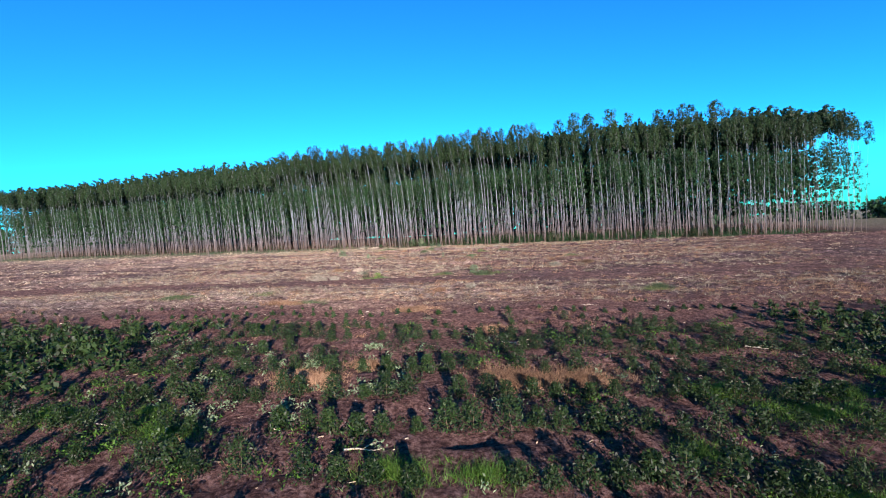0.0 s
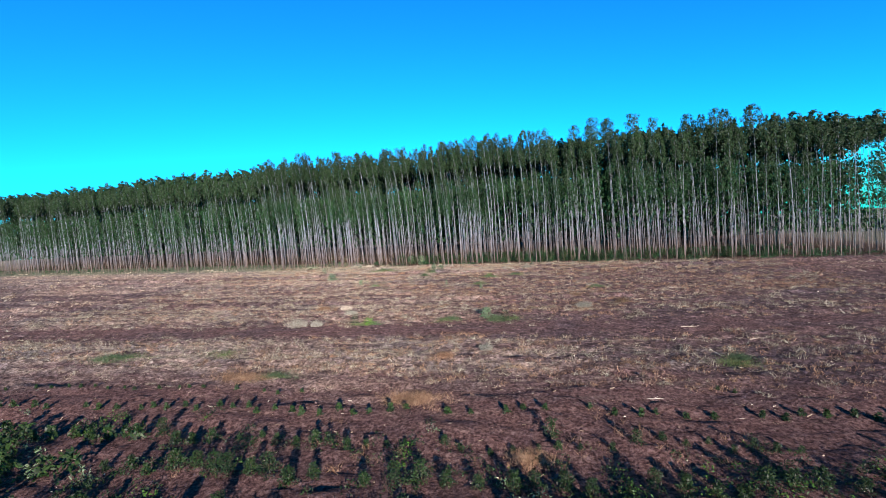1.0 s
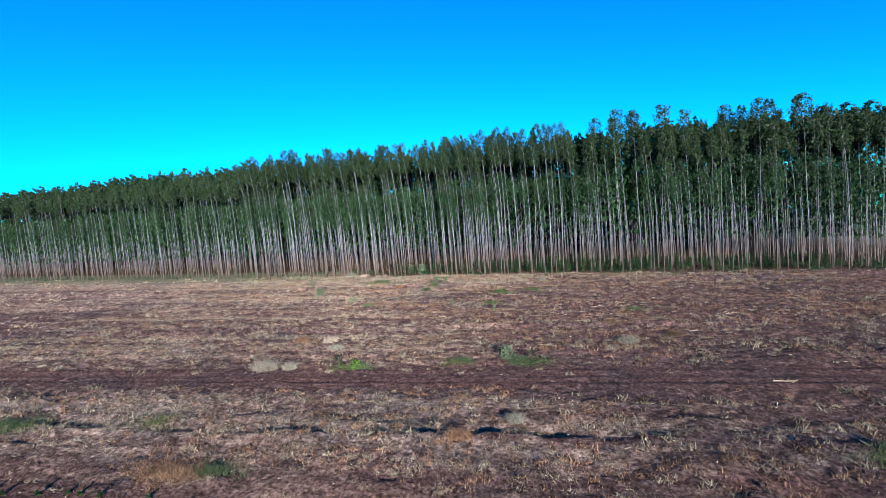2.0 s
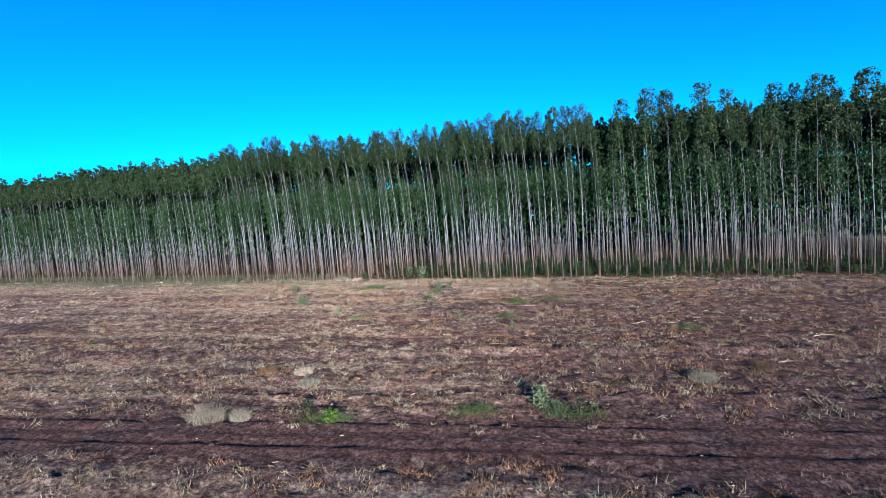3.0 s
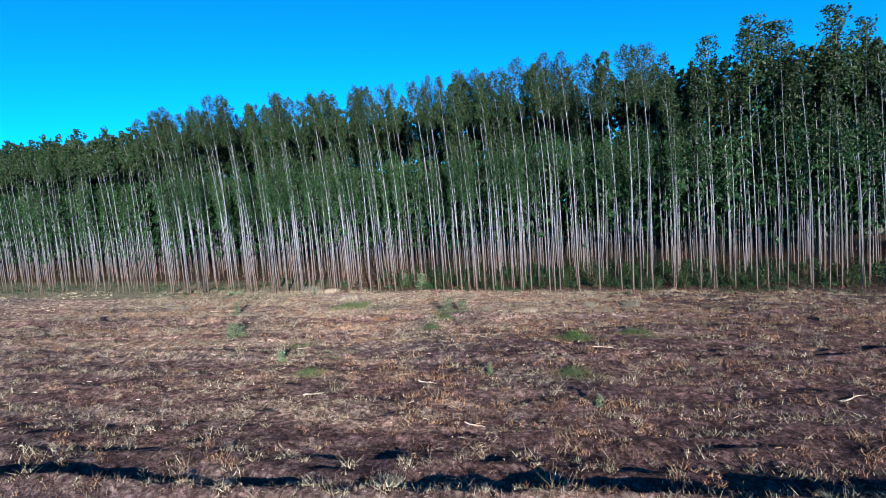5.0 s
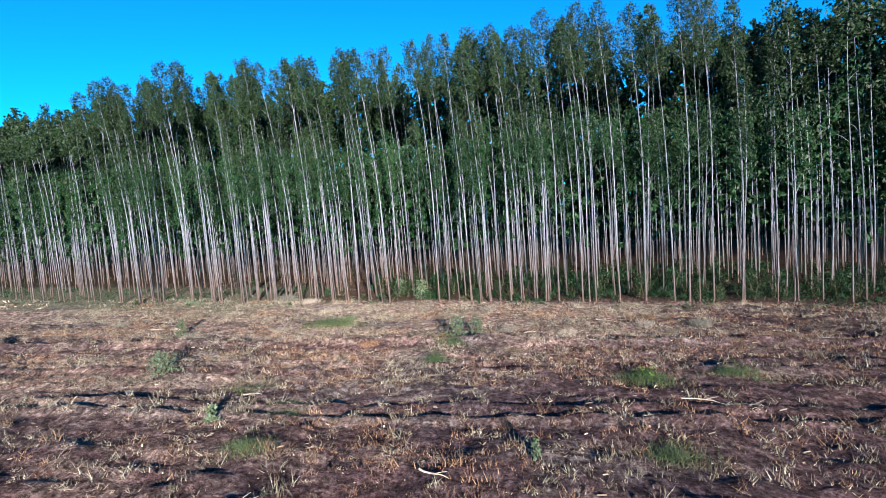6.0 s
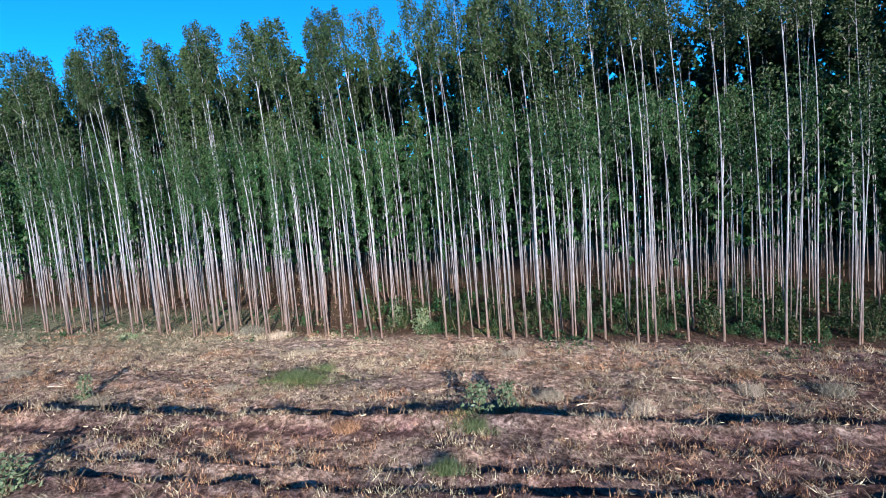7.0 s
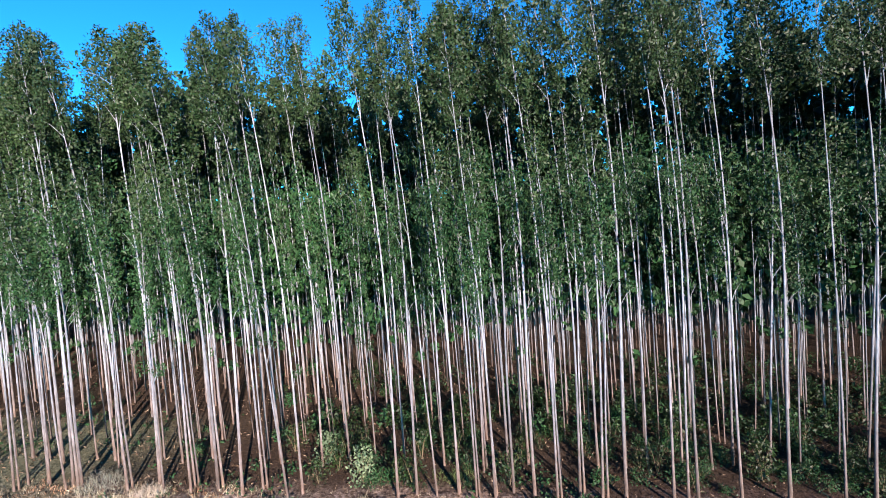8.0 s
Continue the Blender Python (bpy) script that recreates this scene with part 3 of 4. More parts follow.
# distance ahead of each row at x = -20, and how far its trees have grown
ROWS_AT = [(31.4, 0.2), (28.8, 0.3), (25.7, 0.62), (23.0, 0.86), (20.3, 1.05), (17.6, 1.05), (14.9, 1.1), (12.2, 1.1), (9.5, 1.1), (6.8, 1.1)]


def plant_rows():
    rng = np.random.default_rng(21)
    kinds = [young_gum(rng, h, k < 6) for k, h in enumerate((0.9, 1.05, 1.15, 1.25, 1.0, 0.8) * 2)]
    used = set()
    rest = []
    for k, (v0, grown) in enumerate(ROWS_AT):
        x = -62 + rng.uniform(0, 1)
        while x < 42:
            x += 0.98 + rng.uniform(-0.3, 0.3)
            y = v0 + ROW_SLOPE * (x + 20) + rng.normal(0, 0.22)
            if rng.uniform() < 0.1 or (k == 0 and vnoise(x * 0.2, 3.3, 77) < 0.45) or (k > 3 and vnoise(x * 0.3, 2.2 * k, 79) < 0.22):
                continue
            s = rng.uniform(0.75, 1.2) * grown
            z = float(ground_at(x, y))
            i = int(rng.integers(0, 6)) + (0 if k > 2 and -19 < x < 12 else 6)
            if k > 1 and -22 < x < 11:
                m = Matrix.LocRotScale((x, y, z), Euler((0, 0, rng.uniform(0, 6.28))), (s, s, s))
                if i in used:
                    copy_thing(kinds[i], m)
                else:
                    used.add(i)
                    kinds[i].matrix_basis = m
            else:
                v, f = bush_arrays(rng, 1.15 * s, 1.15 * s, 72, 0.26 * s ** 0.7)
                rest.append((v + (x, y, z), f))
    v, f = joined(rest)
    tagged(new("young_gum_trees", mesh_from("young_gum_trees", v, f, YOUNG)), "rows of dark green young gum trees", "young trees", kind="stuff")


plant_rows()

# ---- weeds, straw and litter ----


def scattered(rng, count, box, keep):
    """Random places in a box, kept by a density function of x and y in 0..1."""
    x = rng.uniform(box[0], box[1], count)
    y = rng.uniform(box[2], box[3], count)
    ok = rng.uniform(0, 1, count) < keep(x, y)
    return x[ok], y[ok]


def around(rng, spots, per_area):
    """Places scattered in soft round patches given as x, y, radius."""
    xs, ys = [], []
    for x, y, r in spots:
        n = int(per_area * r * r)
        a, d = rng.uniform(0, 2 * np.pi, n), r * np.abs(rng.normal(0, 0.5, n))
        xs.append(x + 1.5 * np.cos(a) * d)
        ys.append(y + np.sin(a) * d * 0.8)
    return np.concatenate(xs), np.concatenate(ys)


def tufts(rng, x, y, each, spread):
    """Several roots round each place."""
    x, y = np.repeat(x, each), np.repeat(y, each)
    return x + rng.normal(0, spread, len(x)), y + rng.normal(0, spread, len(y))


def grass_object(name, label, x, y, height, width, mat, rng, lean=0.5):
    v, f = blades(x, y, ground_at(x, y), height, width, rng, lean)
    tone = np.repeat(0.2 + 0.7 * vnoise(x * 0.8, y * 0.8, 65), 3)
    return tagged(new(name, mesh_from(name, v, f, mat, {"tone": tone})), label, "grass", kind="stuff")


def row_v(x, y):
    return y - ROW_SLOPE * (x + 20)


def field_cover():
    rng = np.random.default_rng(31)
    bare = lambda x, y: smooth(42.2, 43.2, row_v(x, y)) * (1 - smooth(46.0, 47.0, row_v(x, y)))
    # straw over the open field, matted into low clumps
    def matted(name, label, x, y, each, lo, hi, tall, width, mat, lean=1.3):
        n = len(x)
        r = lo + (hi - lo) * rng.uniform(0, 1, n) ** 2
        tone = np.clip(0.15 + 0.85 * fbm(x * 0.45, y * 0.8, 63, 2) + rng.normal(0, 0.2, n), 0, 1)
        rr, a = np.repeat(r, each), rng.uniform(0, 2 * np.pi, n * each)
        d = np.sqrt(rng.uniform(0, 1, n * each))
        tx, ty = np.repeat(x, each) + 1.35 * rr * d * np.cos(a), np.repeat(y, each) + 0.9 * rr * d * np.sin(a)
        v, f = blades(tx, ty, ground_at(tx, ty) + 0.03, tall * rr * (1.25 - 0.7 * d), width, rng, lean)
        me = mesh_from(name, v, f, mat, {"tone": np.repeat(np.repeat(tone, each), 3)})
        return tagged(new(name, me), label, "grass", kind="stuff")

    # pale straw thins towards +x, partly imitating the dimmer light on that side
    keep = lambda x, y: smooth(0.25, 0.6, fbm(x * 0.35, y * 0.6, 61)) * (0.2 + 0.9 * smooth(0.35, 0.7, stripes(x, y))) * (1 - 0.75 * smooth(-24, 8, x)) * (1 - 0.92 * bare(x, y)) * (0.55 + 0.45 * smooth(60, 84, y)) * smooth(30, 35, row_v(x, y)) * (1 - 0.8 * smooth(84, 87, y) * (1 - smooth(-48, -38, x)))
    x, y = scattered(rng, 17000, (-62, 30, 31, 89.5), keep)
    matted("dry_straw", "matted dry straw clumps over the tilled field", x, y, 26, 0.1, 0.38, 0.5, 0.03, STRAW)
    x, y = scattered(rng, 12000, (-62, 30, 31, 89.5), lambda x, y: 0.5 * (1 - bare(x, y)))
    matted("straw_wisps", "thin wisps of dry straw on the soil", x, y, 5, 0.05, 0.2, 0.7, 0.018, STRAW)
    # short standing stubble between the bare strips
    x, y = scattered(rng, 40000, (-60, 28, 34, 89.5), lambda x, y: smooth(0.3, 0.6, 0.5 * stripes(x, y) + 0.5 * fbm(x * 0.3, y * 0.5, 151)) * (1 - bare(x, y)) * (0.6 + 0.4 * smooth(70, 77, row_v(x, y))) * (1 - 0.35 * smooth(-20, 6, x)) * (1 - 0.85 * smooth(68, 68.8, row_v(x, y)) * (1 - smooth(71, 72.2, row_v(x, y)))))
    tx, ty = tufts(rng, x, y, 9, 0.11)
    n = len(x)
    tone = np.repeat(np.repeat(np.clip(0.1 + 0.75 * fbm(x * 0.5, y * 0.7, 153, 2) + rng.normal(0, 0.18, n), 0, 1), 9), 3)
    v, f = blades(tx, ty, ground_at(tx, ty), 0.21, 0.026, rng, 0.45)
    half = np.repeat(np.repeat(vnoise(x * 0.25, y * 0.4, 155) + rng.normal(0, 0.15, n) > 0.46 + 0.25 * smooth(-24, 4, x), 9), 3)
    for name, label, keep, mat in (("pale_stubble", "short pale standing stubble on the tilled field", half, STRAW), ("brown_stubble", "short brown standing stubble on the tilled field", ~half, RUST)):
        vv = v[keep]
        tagged(new(name, mesh_from(name, vv, np.arange(len(vv)).reshape(-1, 3), mat, {"tone": tone[keep]})), label, "stubble", kind="stuff")
    # taller matted heaps before the stand and along the larger banks
    bank = lambda x, y: 0.55 * sum(np.exp(-(((row_v(x, y) - y0) / 0.45) ** 2)) for y0, h, _, _ in FURROWS if h > 0.07) + np.exp(-(((row_v(x, y) - 78.6) / 0.8) ** 2)) + 0.8 * np.exp(-(((row_v(x, y) - 56.0) / 0.8) ** 2)) + 0.5 * np.exp(-(((row_v(x, y) - 51.0) / 1.2) ** 2))
    x, y = scattered(rng, 15000, (-58, 26, 34, 89), lambda x, y: 0.14 * (1 - bare(x, y)) + 0.6 * np.clip(bank(x, y), 0, 1) * vnoise(x * 0.6, y * 0.6, 133) + 0.6 * smooth(78.5, 83, y) * smooth(0.42, 0.6, fbm(x * 0.4, y * 0.6, 131)))
    matted("straw_heaps", "low heaps of matted dead bracken and straw", x, y, 26, 0.14, 0.45, 0.95, 0.032, STRAW, 0.7)
    x, y = scattered(rng, 5200, (-56, 28, 34, 86), lambda x, y: smooth(0.42, 0.62, fbm(x * 0.35, y * 0.5, 135)) * (1 - bare(x, y)) * (0.45 + 0.4 * smooth(-30, -5, x)))
    matted("brown_heaps", "low heaps of matted brown dead grass", x, y, 26, 0.14, 0.42, 0.9, 0.034, RUST, 0.6)
    # far field to both sides
    x, y = scattered(rng, 9000, (-150, 75, 40, 88), lambda x, y: smooth(0.35, 0.65, fbm(x * 0.3, y * 0.5, 66)) * ((x < -62) | (x > 30)))
    matted("far_dry_straw", "dry straw clumps farther along the field", x, y, 7, 0.2, 0.6, 0.6, 0.1, STRAW)
    # rusty dead grass
    x, y = scattered(rng, 9000, (-60, 40, 8, 80), lambda x, y: smooth(0.6, 0.72, fbm(x * 0.16, y * 0.3, 71)) * (1 - bare(x, y)) * 0.5)
    ax, ay = around(rng, [(-2.0, 18.9, 1.6), (-11.3, 17.5, 1.3), (-9.4, 19.8, 0.8), (-4.7, 26.8, 0.8), (-11.1, 31.5, 1.2), (-22.9, 33, 1.2), (0.5, 19.3, 1.2)], 230)
    tx, ty = tufts(rng, np.concatenate([x, ax]), np.concatenate([y, ay]), 14, 0.13)
    grass_object("dead_grass", "rusty brown dead grass tufts", tx, ty, 0.27, 0.022, RUST, rng, 0.8)
    # green weeds among the young trees
    zone = lambda x, y: (1 - smooth(24, 27.5 + 2.5 * smooth(12, 25, -x), row_v(x, y) + 3 * (fbm(x * 0.2, y * 0.2, 83) - 0.5)))
    dense = lambda x, y: np.clip(0.7 + smooth(12, 22, -x) * 0.4 + smooth(2, 10, x) * 0.45, 0, 1)
    x, y = scattered(rng, 5000, (-50, 34, 8, 36), lambda x, y: zone(x, y) * smooth(0.4, 0.54, fbm(x * 0.35, y * 0.5, 81) + 0.12 * smooth(3, 10, x)) * dense(x, y))
    for name, label, keep, mat in (("green_weeds", "low leafy dark green weeds between the planted rows", x < 1e9, YOUNG), ("light_weeds", "low leafy light green weeds between the planted rows", vnoise(x * 0.5, y * 0.5, 87) > 0.62, LIME)):
        sx, sy = x[keep], y[keep]
        if mat is LIME:
            sx, sy = sx + 0.4, sy - 0.3
        each = 25 if mat is YOUNG else 22
        r = np.repeat(rng.uniform(0.18, 0.5, len(sx)), each)
        a, u = rng.uniform(0, 2 * np.pi, len(r)), rng.uniform(0, 1, len(r))
        d = r * np.sqrt(rng.uniform(0, 1, len(r)))
        tx, ty = np.repeat(sx, each) + np.cos(a) * d, np.repeat(sy, each) + np.sin(a) * d
        at = np.stack([tx, ty, ground_at(tx, ty) + 0.03 + u * 1.15 * r * np.sqrt(np.clip(1 - (d / r) ** 2, 0, 1))], 1)
        tagged(new(name, mesh_from(name, *leaves(at, 0.11, 0.055, rng, 0.0), mat)), label, "weeds", kind="stuff")
    # fresh grass
    x, y = scattered(rng, 5000, (-40, 36, 8, 30), lambda x, y: zone(x, y) * smooth(0.6, 0.75, fbm(x * 0.3, y * 0.45, 91)) * 0.8)
    px, py = around(rng, [(6, 12, 1.6), (9.5, 13.5, 1.7), (13.5, 17.5, 1.6), (7.5, 10.5, 1.4), (-5, 11.6, 1.2), (-2.5, 12, 0.9), (7.4, 16.8, 1.6), (9, 19, 1.2), (-14, 12.5, 1.3), (-16, 14, 1), (3.5, 14, 1), (12, 21, 1.4), (-33.2, 81.2, 1.9), (-32.6, 81.4, 1.5), (-32.8, 83.4, 0.8), (11, 16.5, 1.5), (5, 18.5, 1.3), (-20, 13, 1.4), (-13.7, 73.8, 1.1), (-9.4, 74.5, 0.8),
                          (-23.8, 77.6, 0.7), (-13.8, 67.3, 0.9), (-27.7, 65.4, 0.9), (0.3, 64.6, 0.8), (-13.5, 48, 0.9), (-8, 48.8, 1.1), (-21.1, 46.2, 0.9), (6.7, 38.8, 1.1), (-21.1, 33.6, 1), (-27.7, 37, 1),
                          (-35, 35.5, 1.5), (-31.5, 70.4, 0.7), (-28, 68.5, 0.6), (6.2, 38.8, 0.8), (-24.6, 91, 1.0)], 105)
    open_field = py > 30
    tx, ty = tufts(rng, px[open_field], py[open_field], 7, 0.3)
    grass_object("field_grass", "dull green grass patches on the tilled soil", tx, ty, 0.2, 0.02, DULL, rng, 0.7)
    px, py = px[~open_field], py[~open_field]
    tx, ty = tufts(rng, np.concatenate([x, px]), np.concatenate([y, py]), 14, 0.12)
    grass_object("green_grass", "fresh bright green grass patches", tx, ty, 0.24, 0.02, LIME, rng, 0.6)
    # silvery weeds
    x, y = scattered(rng, 700, (-32, 24, 9, 28), lambda x, y: smooth(0.55, 0.7, fbm(x * 0.25, y * 0.4, 95)) * 0.8)
    px, py = around(rng, [(-14.3, 13.9, 1.2), (-10.5, 14.6, 1.2), (-10.2, 22, 1), (-8, 17, 1.4), (-12, 19, 1.2), (-9, 49, 1), (-50, 87, 1.5)], 7)
    tx, ty = tufts(rng, np.concatenate([x, px]), np.concatenate([y, py]), 20, 0.12)
    at = np.stack([tx, ty, ground_at(tx, ty) + rng.uniform(0.05, 0.36, len(tx))], 1)
    tagged(new("silvery_weeds", mesh_from("silvery_weeds", *leaves(at, 0.13, 0.065, rng, 0.2), SILVER)), "pale silvery-green broadleaf weeds", "weeds", kind="stuff")
    # litter: bits of bark and stalks lying about
    x, y = scattered(rng, 20000, (-70, 42, 8, 89), lambda x, y: (0.25 + 0.5 * smooth(55, 85, y)) * (1 - 0.5 * bare(x, y)))
    a = rng.uniform(0, np.pi, len(x))
    le = 0.03 + 0.13 * rng.uniform(0, 1, len(x)) ** 2.5
    d = np.stack([np.cos(a), np.sin(a) * 0.6, rng.normal(0, 0.2, len(x))], 1) * le[:, None]
    w = np.stack([-np.sin(a), np.cos(a), np.full(len(x), 0.6)], 1) * rng.uniform(0.008, 0.02, len(x))[:, None]
    c = np.stack([x, y, ground_at(x, y) + 0.05], 1)
    v = np.stack([c - d - w, c + d - w, c + d + w, c - d + w], 1).reshape(-1, 3)
    tagged(new("bark_litter", mesh_from("bark_litter", v, np.arange(len(v)).reshape(-1, 4), STRAW, {"tone": np.repeat(rng.uniform(0.4, 1, len(x)), 4)})), "scattered pale bits of bark and stalks", "litter", kind="stuff")

    # clods of turned soil
    x, y = scattered(rng, 11000, (-60, 32, 9, 88), lambda x, y: smooth(0.35, 0.65, fbm(x * 0.4, y * 0.6, 121)))
    n = len(x)
    base = np.array([(1, 0, 0), (0.3, 0.9, 0), (-0.8, 0.6, 0), (-0.8, -0.6, 0), (0.3, -0.9, 0), (0, 0, 0.9)])
    r = 0.03 + 0.1 * rng.uniform(0, 1, n) ** 2
    v = (base[None] * (1 + rng.normal(0, 0.22, (n, 6, 3)))) * r[:, None, None] + np.stack([x, y, ground_at(x, y) - 0.01], 1)[:, None]
    f = np.array([(0, 1, 5), (1, 2, 5), (2, 3, 5), (3, 4, 5), (4, 0, 5)])[None] + 6 * np.arange(n)[:, None, None]
    tagged(new("soil_clods", mesh_from("soil_clods", v.reshape(-1, 3), f.reshape(-1, 3), SOIL, {"straw": np.full(n * 6, 0.25), "litter": np.zeros(n * 6), "moss": np.zeros(n * 6), "clay": np.full(n * 6, 0.2)})), "loose clods of brown turned soil", "soil", kind="stuff")


field_cover()

# ---- single shrubs, clumps and branches ----


def shrub(rng, name, label, height, width, sprays_n, size, mat, cone):
    ob = new(name)
    for k in range(4):
        a = k * 1.6 + rng.uniform(0, 1)
        e = np.array([math.cos(a) * width * 0.3, math.sin(a) * width * 0.3, height * rng.uniform(0.6, 0.95)])
        part("stem", mesh_from("stem", *tube(np.stack([(0, 0, -0.1), e * (0.4, 0.4, 0.5), e]), np.array([0.02, 0.014, 0.005]), 4), STEM), ob)
    part("leaves", mesh_from("leaves", *bush_arrays(rng, height, width, sprays_n, size, cone), mat), ob)
    return tagged(ob, label, "shrub")


def clump(rng, r, h, mat, label, tone):
    """A tussock of dry grass over a little mound of soil."""
    ob = new("grass_tussock")
    r, h = r * 0.75, h * 0.6
    n = 760
    a, d = rng.uniform(0, 2 * np.pi, n), r * np.sqrt(rng.uniform(0, 1, n))
    x, y = np.cos(a) * d, np.sin(a) * d * 0.8
    z = 0.35 * h * (1 - (d / r) ** 2)
    part("grass_tuft", mesh_from("grass_tuft", *blades(x, y, z, h, 0.018, rng, 0.6), mat, {"tone": np.full(n * 3, tone + rng.uniform(-0.1, 0.15))}), ob)
    k = 10
    ring = [(r * s * math.cos(q), r * s * 0.8 * math.sin(q), 0.38 * h * (1 - s * s) - 0.08 * s) for s in (0.05, 0.35, 0.7, 1.05) for q in np.arange(k) * 2 * np.pi / k]
    ring = np.array(ring) + rng.normal(0, 0.03, (4 * k, 3))
    f = np.array([(i * k + j, i * k + (j + 1) % k, (i + 1) * k + (j + 1) % k, (i + 1) * k + j) for i in range(3) for j in range(k)])
    part("mound", mesh_from("mound", ring, f, SOIL, {"straw": np.full(len(ring), 0.2), "litter": np.zeros(len(ring)), "moss": np.zeros(len(ring)), "clay": np.zeros(len(ring))}, True), ob, "small mound of brown soil")
    return tagged(ob, label, "tussock")


def grass_patch(rng, r, h):
    """A soft-edged mat of standing green grass."""
    n = int(900 * r)
    a, d = rng.uniform(0, 2 * np.pi, n), r * np.clip(np.abs(rng.normal(0, 0.55, n)), 0, 1.4)
    x, y = 1.2 * np.cos(a) * d, 0.6 * np.sin(a) * d
    ob = new("grass_patch")
    tagged(part("grass_tuft", mesh_from("grass_tuft", *blades(x, y, np.zeros(n), h * (1.15 - 0.5 * d / r), 0.024, rng, 0.45), PATCH), ob), kind="stuff")
    return tagged(ob, "patch of standing green grass on the tilled soil", "grass", "green grass patches")


def branch(rng, length, r):
    """A bleached crooked branch lying on the soil."""
    ob = new("fallen_branch")
    n = 7
    s = np.linspace(-0.5, 0.5, n)
    p = np.stack([s * length, 0.08 * length * np.sin(s * 5 + rng.uniform(0, 6)), np.full(n, r) + 0.03 * rng.uniform(0, 1, n)], 1)
    part("limb", mesh_from("limb", *tube(p, r * (1.1 - 0.8 * (s + 0.5)), 6), PALE_WOOD, None, True), ob)
    q = np.stack([p[3], p[3] + (0.15 * length, 0.1 * length, 0.05), p[3] + (0.28 * length, 0.22 * length, 0.06)])
    part("side_twig", mesh_from("side_twig", *tube(q, np.array([r * 0.5, r * 0.35, r * 0.15]), 5), PALE_WOOD, None, True), ob)
    return tagged(ob, "bleached fallen branch lying on the brown soil", "branch", "fallen branches")


def stand_at(ob, x, y, turn=0.0, s=1.0):
    ob.matrix_basis = Matrix.LocRotScale((x, y, float(ground_at(x, y))), Euler((0, 0, turn)), (s, s, s))


def set_pieces():
    rng = np.random.default_rng(41)
    for x, y, h, w in ((-23.3, 78.7, 1.7, 1.3), (-22.2, 79.4, 1.3, 1.0), (-37.2, 71.3, 1.15, 1.5), (-29.0, 90.2, 1.7, 1.5), (-31.4, 92.0, 1.5, 1.4), (-42.0, 77.6, 1.2, 0.7), (-30.5, 67.0, 0.6, 0.5), (-10, 49.4, 0.9, 1.2), (-18.1, 66.4, 0.7, 0.3), (-13, 63.4, 0.6, 0.3)):
        stand_at(shrub(rng, "silvery_shrub", "sparse silvery-green gum regrowth shrub on bare soil", h, w, int(240 * w), 0.14, SILVER, 0.4), x, y)
    for x, y, h, w in ((-3.8, 28.4, 0.9, 0.7), (-21.6, 46.4, 0.9, 0.9), (-20, 45.9, 0.7, 1.0), (-8.2, 48.4, 1.0, 0.9), (-13.7, 73.9, 0.5, 1.2)):
        stand_at(shrub(rng, "green_shrub", "low leafy green shrub on the tilled field", h, w, 150, 0.11, YOUNG if h > 0.8 else LIME, 0.4), x, y)
    for x, y, r, h, mat in ((-41.5, 89.0, 1.5, 0.8, STRAW), (-38.6, 88.4, 1.0, 0.6, STRAW), (-23.9, 50.4, 0.9, 0.5, STRAW), (-26.7, 45.2, 1.2, 1.1, STRAW), (-25.0, 45.6, 0.7, 0.7, STRAW), (-1.5, 53.6, 0.9, 0.7, STRAW), (2.1, 55.6, 0.8, 0.6, RUST), (-40.9, 77.0, 0.7, 0.5, STRAW),
                            (-12.3, 82.5, 0.7, 0.6, STRAW), (-11.8, 84.8, 0.6, 0.4, RUST), (-9.1, 82.7, 0.8, 0.6, STRAW), (-10.9, 37.7, 0.8, 0.5, RUST), (-8.5, 39.8, 0.6, 0.5, STRAW), (-25, 51.6, 0.8, 0.6, STRAW),
                            (-27.5, 51.4, 0.9, 0.6, RUST), (-20, 57, 0.7, 0.4, STRAW), (-2, 58.6, 1.0, 0.5, RUST), (1, 59.5, 0.9, 0.6, STRAW), (-36, 79.8, 0.8, 0.4, STRAW), (-28, 76.6, 0.7, 0.4, RUST), (-20.5, 80.8, 0.8, 0.5, STRAW), (-17, 79.8, 0.7, 0.5, STRAW), (-35, 85.6, 0.9, 0.4, STRAW), (-22.5, 86, 0.8, 0.5, STRAW), (-50, 80, 0.9, 0.5, STRAW)):
        label = "pale dry grass tussock on a soil mound" if mat is STRAW else "brownish dead grass tussock on a soil mound"
        stand_at(clump(rng, r, h, BLEACHED if mat is STRAW else RUST, label, 0.75 if mat is STRAW else 0.35), x, y, rng.uniform(-0.4, 0.4))
    for x, y, r, h in ((-33.0, 81.3, 1.25, 0.5), (-32.5, 83.2, 0.6, 0.35), (-13.7, 73.8, 1.2, 0.35), (-10.2, 74.4, 0.8, 0.3), (-23.6, 74.6, 0.6, 0.4), (-23.2, 77.4, 0.8, 0.45), (-14.0, 67.3, 0.9, 0.3), (0.3, 64.6, 0.7, 0.3), (-27.7, 65.4, 0.8, 0.3), (6.8, 39.5, 0.9, 0.4), (-20.9, 33.4, 1.2, 0.3),
                       (-9.0, 48.9, 1.3, 0.4), (-13.0, 48.3, 0.9, 0.3), (-36.0, 35.0, 1.8, 0.3), (-19.8, 46.3, 0.9, 0.35)):
        stand_at(grass_patch(rng, r, h), x, y, rng.uniform(-0.2, 0.2))
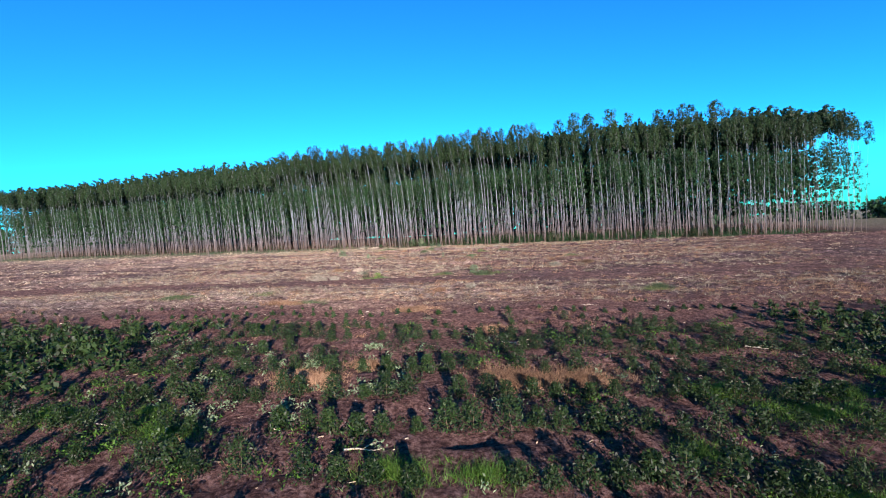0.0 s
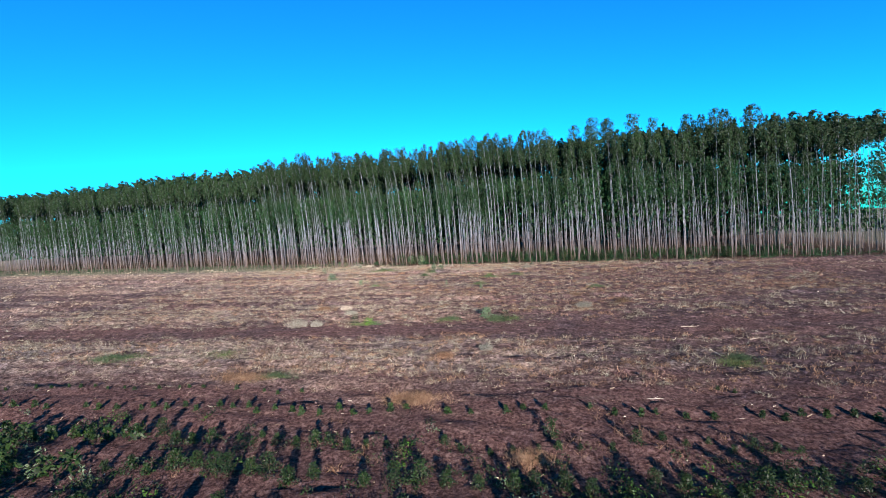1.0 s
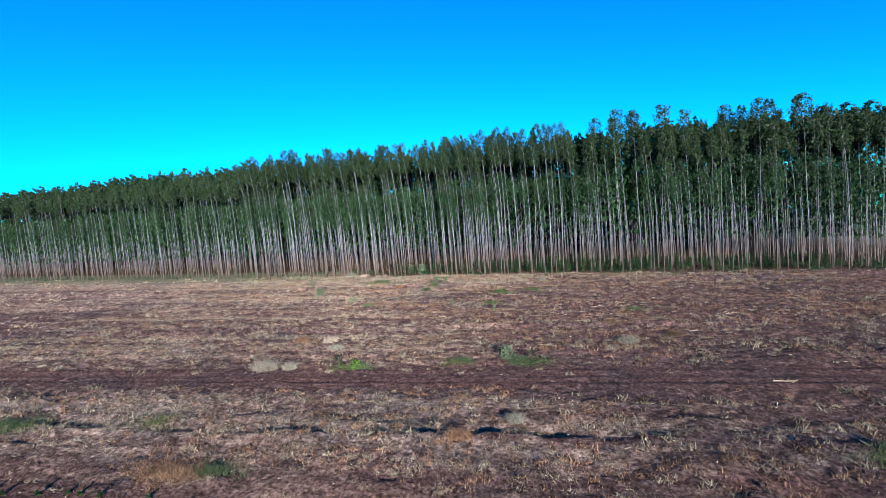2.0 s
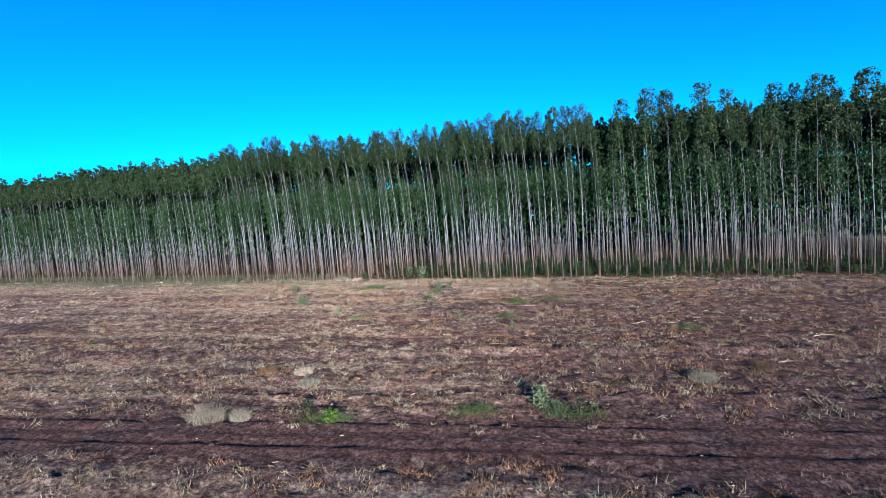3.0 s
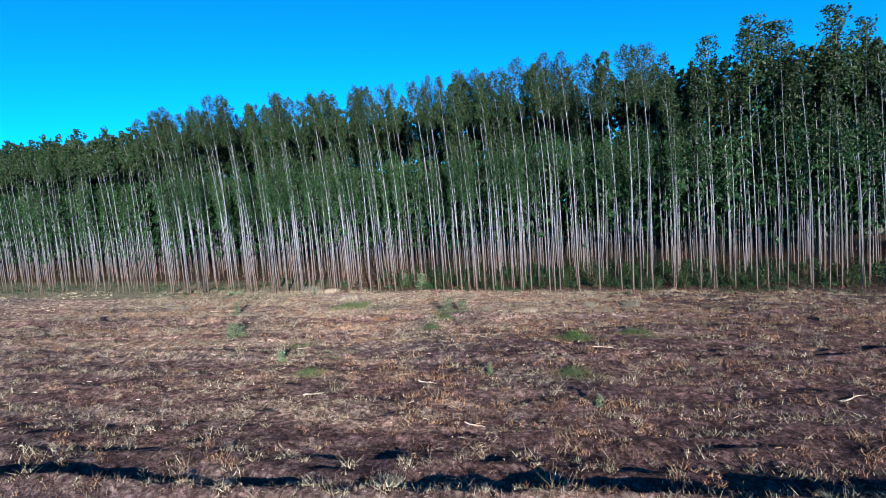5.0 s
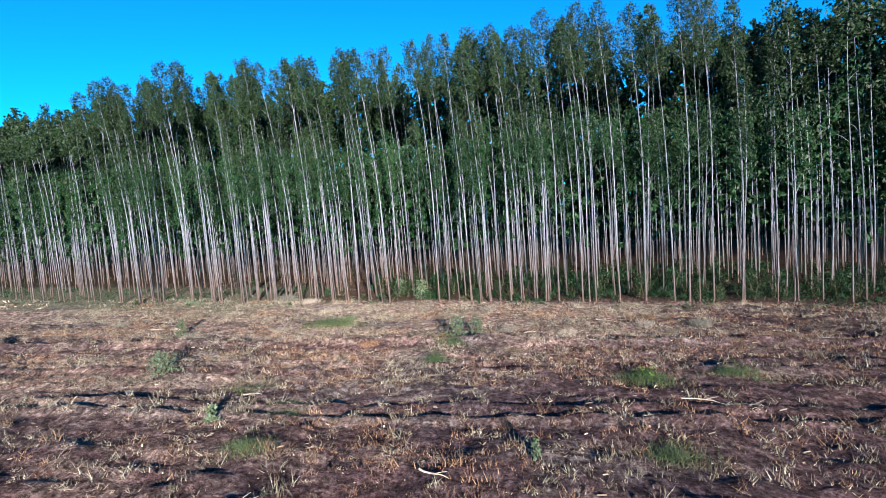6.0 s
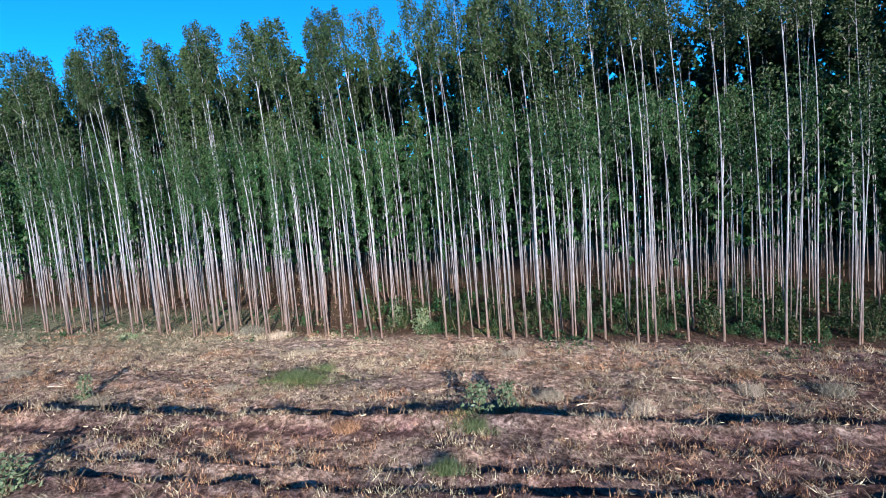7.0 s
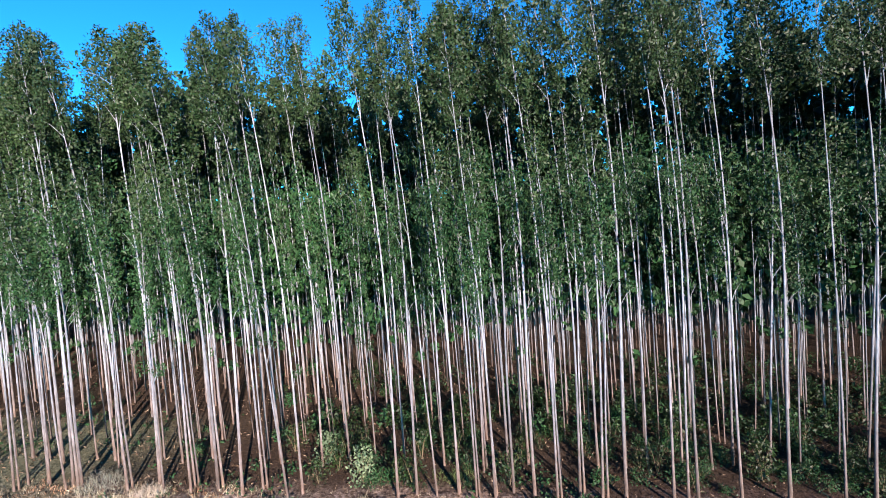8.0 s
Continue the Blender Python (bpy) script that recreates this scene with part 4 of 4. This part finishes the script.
    for x, y, le in ((-12.0, 71.5, 1.6), (-10.3, 71.6, 1.8), (-2.8, 65.9, 1.5), (-0.5, 66.2, 1.1), (8.2, 62.5, 1.4), (4, 57.3, 1.2), (-7.5, 52.2, 1.0), (-18, 61.5, 1.0), (-21, 65, 1.1), (-30.6, 69.6, 0.9), (-26, 62.8, 1.0), (6, 47, 1.3), (9.5, 44, 1.2),
                     (1, 33, 1.0), (-3, 23.5, 1.1), (8, 23.5, 0.9), (-17, 12.8, 1.1), (-6.4, 12.5, 1.2), (11, 17.2, 0.9), (-19, 80.2, 1.0), (-14.6, 83.6, 1.0), (-45, 78.5, 1.0), (-33, 87.4, 0.9)):
        stand_at(branch(rng, le, 0.03), x, y, rng.normal(0.1, 0.35))
    # undergrowth below the front trees
    kinds = [shrub(rng, "undergrowth_shrub", "leafy green undergrowth shrub below the gum trees", h, w, 260, 0.125, mat, 0.3) for h, w, mat in ((1.1, 1.4, SPRAY), (1.5, 1.3, YOUNG), (0.7, 1.3, SPRAY), (1.7, 1.5, YOUNG), (0.9, 1.6, SPRAY))]
    for ob in kinds:
        tagged(ob, group="undergrowth shrubs")
    used = set()
    deeper = {SPRAY: [], YOUNG: []}
    for k in range(620):
        x = rng.uniform(-40, 32)
        y = float(edge(x)) + abs(rng.normal(0, 1)) * 8 + 0.5
        if rng.uniform() > smooth(-36, -24, x) + 0.2 or vnoise(x * 0.25, y * 0.25, 99) < 0.3:
            continue
        i = int(rng.integers(0, 5))
        s = rng.uniform(0.55, 1.15)
        z = float(ground_at(x, y))
        if y - float(edge(x)) > 5.5:
            v, f = bush_arrays(rng, s * 1.2, s * 1.4, 120, 0.18 * s, 0.3)
            deeper[SPRAY if i % 2 else YOUNG].append((v + (x, y, z), f))
            continue
        m = Matrix.LocRotScale((x, y, z), Euler((0, 0, rng.uniform(0, 6.28))), (s, s, s))
        if i in used:
            copy_thing(kinds[i], m)
        else:
            used.add(i)
            kinds[i].matrix_basis = m
    for mat, made in deeper.items():
        tagged(new("deep_undergrowth", mesh_from("deep_undergrowth", *joined(made), mat)), "leafy green undergrowth deeper in the plantation", "undergrowth", kind="stuff")
    # low growth along the foot of the stand
    x, y = scattered(rng, 24000, (-147, 45, 84, 112), lambda x, y: smooth(0.4, 0.65, fbm(x * 0.3, y * 0.3, 103)) * smooth(-3.5, 0.5, y - edge(x)) * (1 - 0.5 * smooth(1, 14, y - edge(x))) * (0.35 + 0.65 * smooth(-36, -22, x)))
    tx, ty = tufts(rng, x, y, 6, 0.16)
    at = np.stack([tx, ty, ground_at(tx, ty) + rng.uniform(0.02, 0.25, len(tx))], 1)
    tagged(new("forest_weeds", mesh_from("forest_weeds", *leaves(at, 0.2, 0.09, rng, 0.0), SPRAY)), "low green weeds at the foot of the trees", "weeds", kind="stuff")
    x, y = scattered(rng, 14000, (-60, 20, 86, 108), lambda x, y: smooth(-2.5, 0, y - edge(x)) * 0.6)
    a = rng.uniform(0, 2 * np.pi, len(x))
    at = np.stack([x, y, ground_at(x, y) + 0.04], 1)
    tagged(new("leaf_litter", mesh_from("leaf_litter", *leaves(at, 0.22, 0.05, rng, 0.0), LITTER)), "fallen brown leaves and bark under the trees", "litter", kind="stuff")


set_pieces()
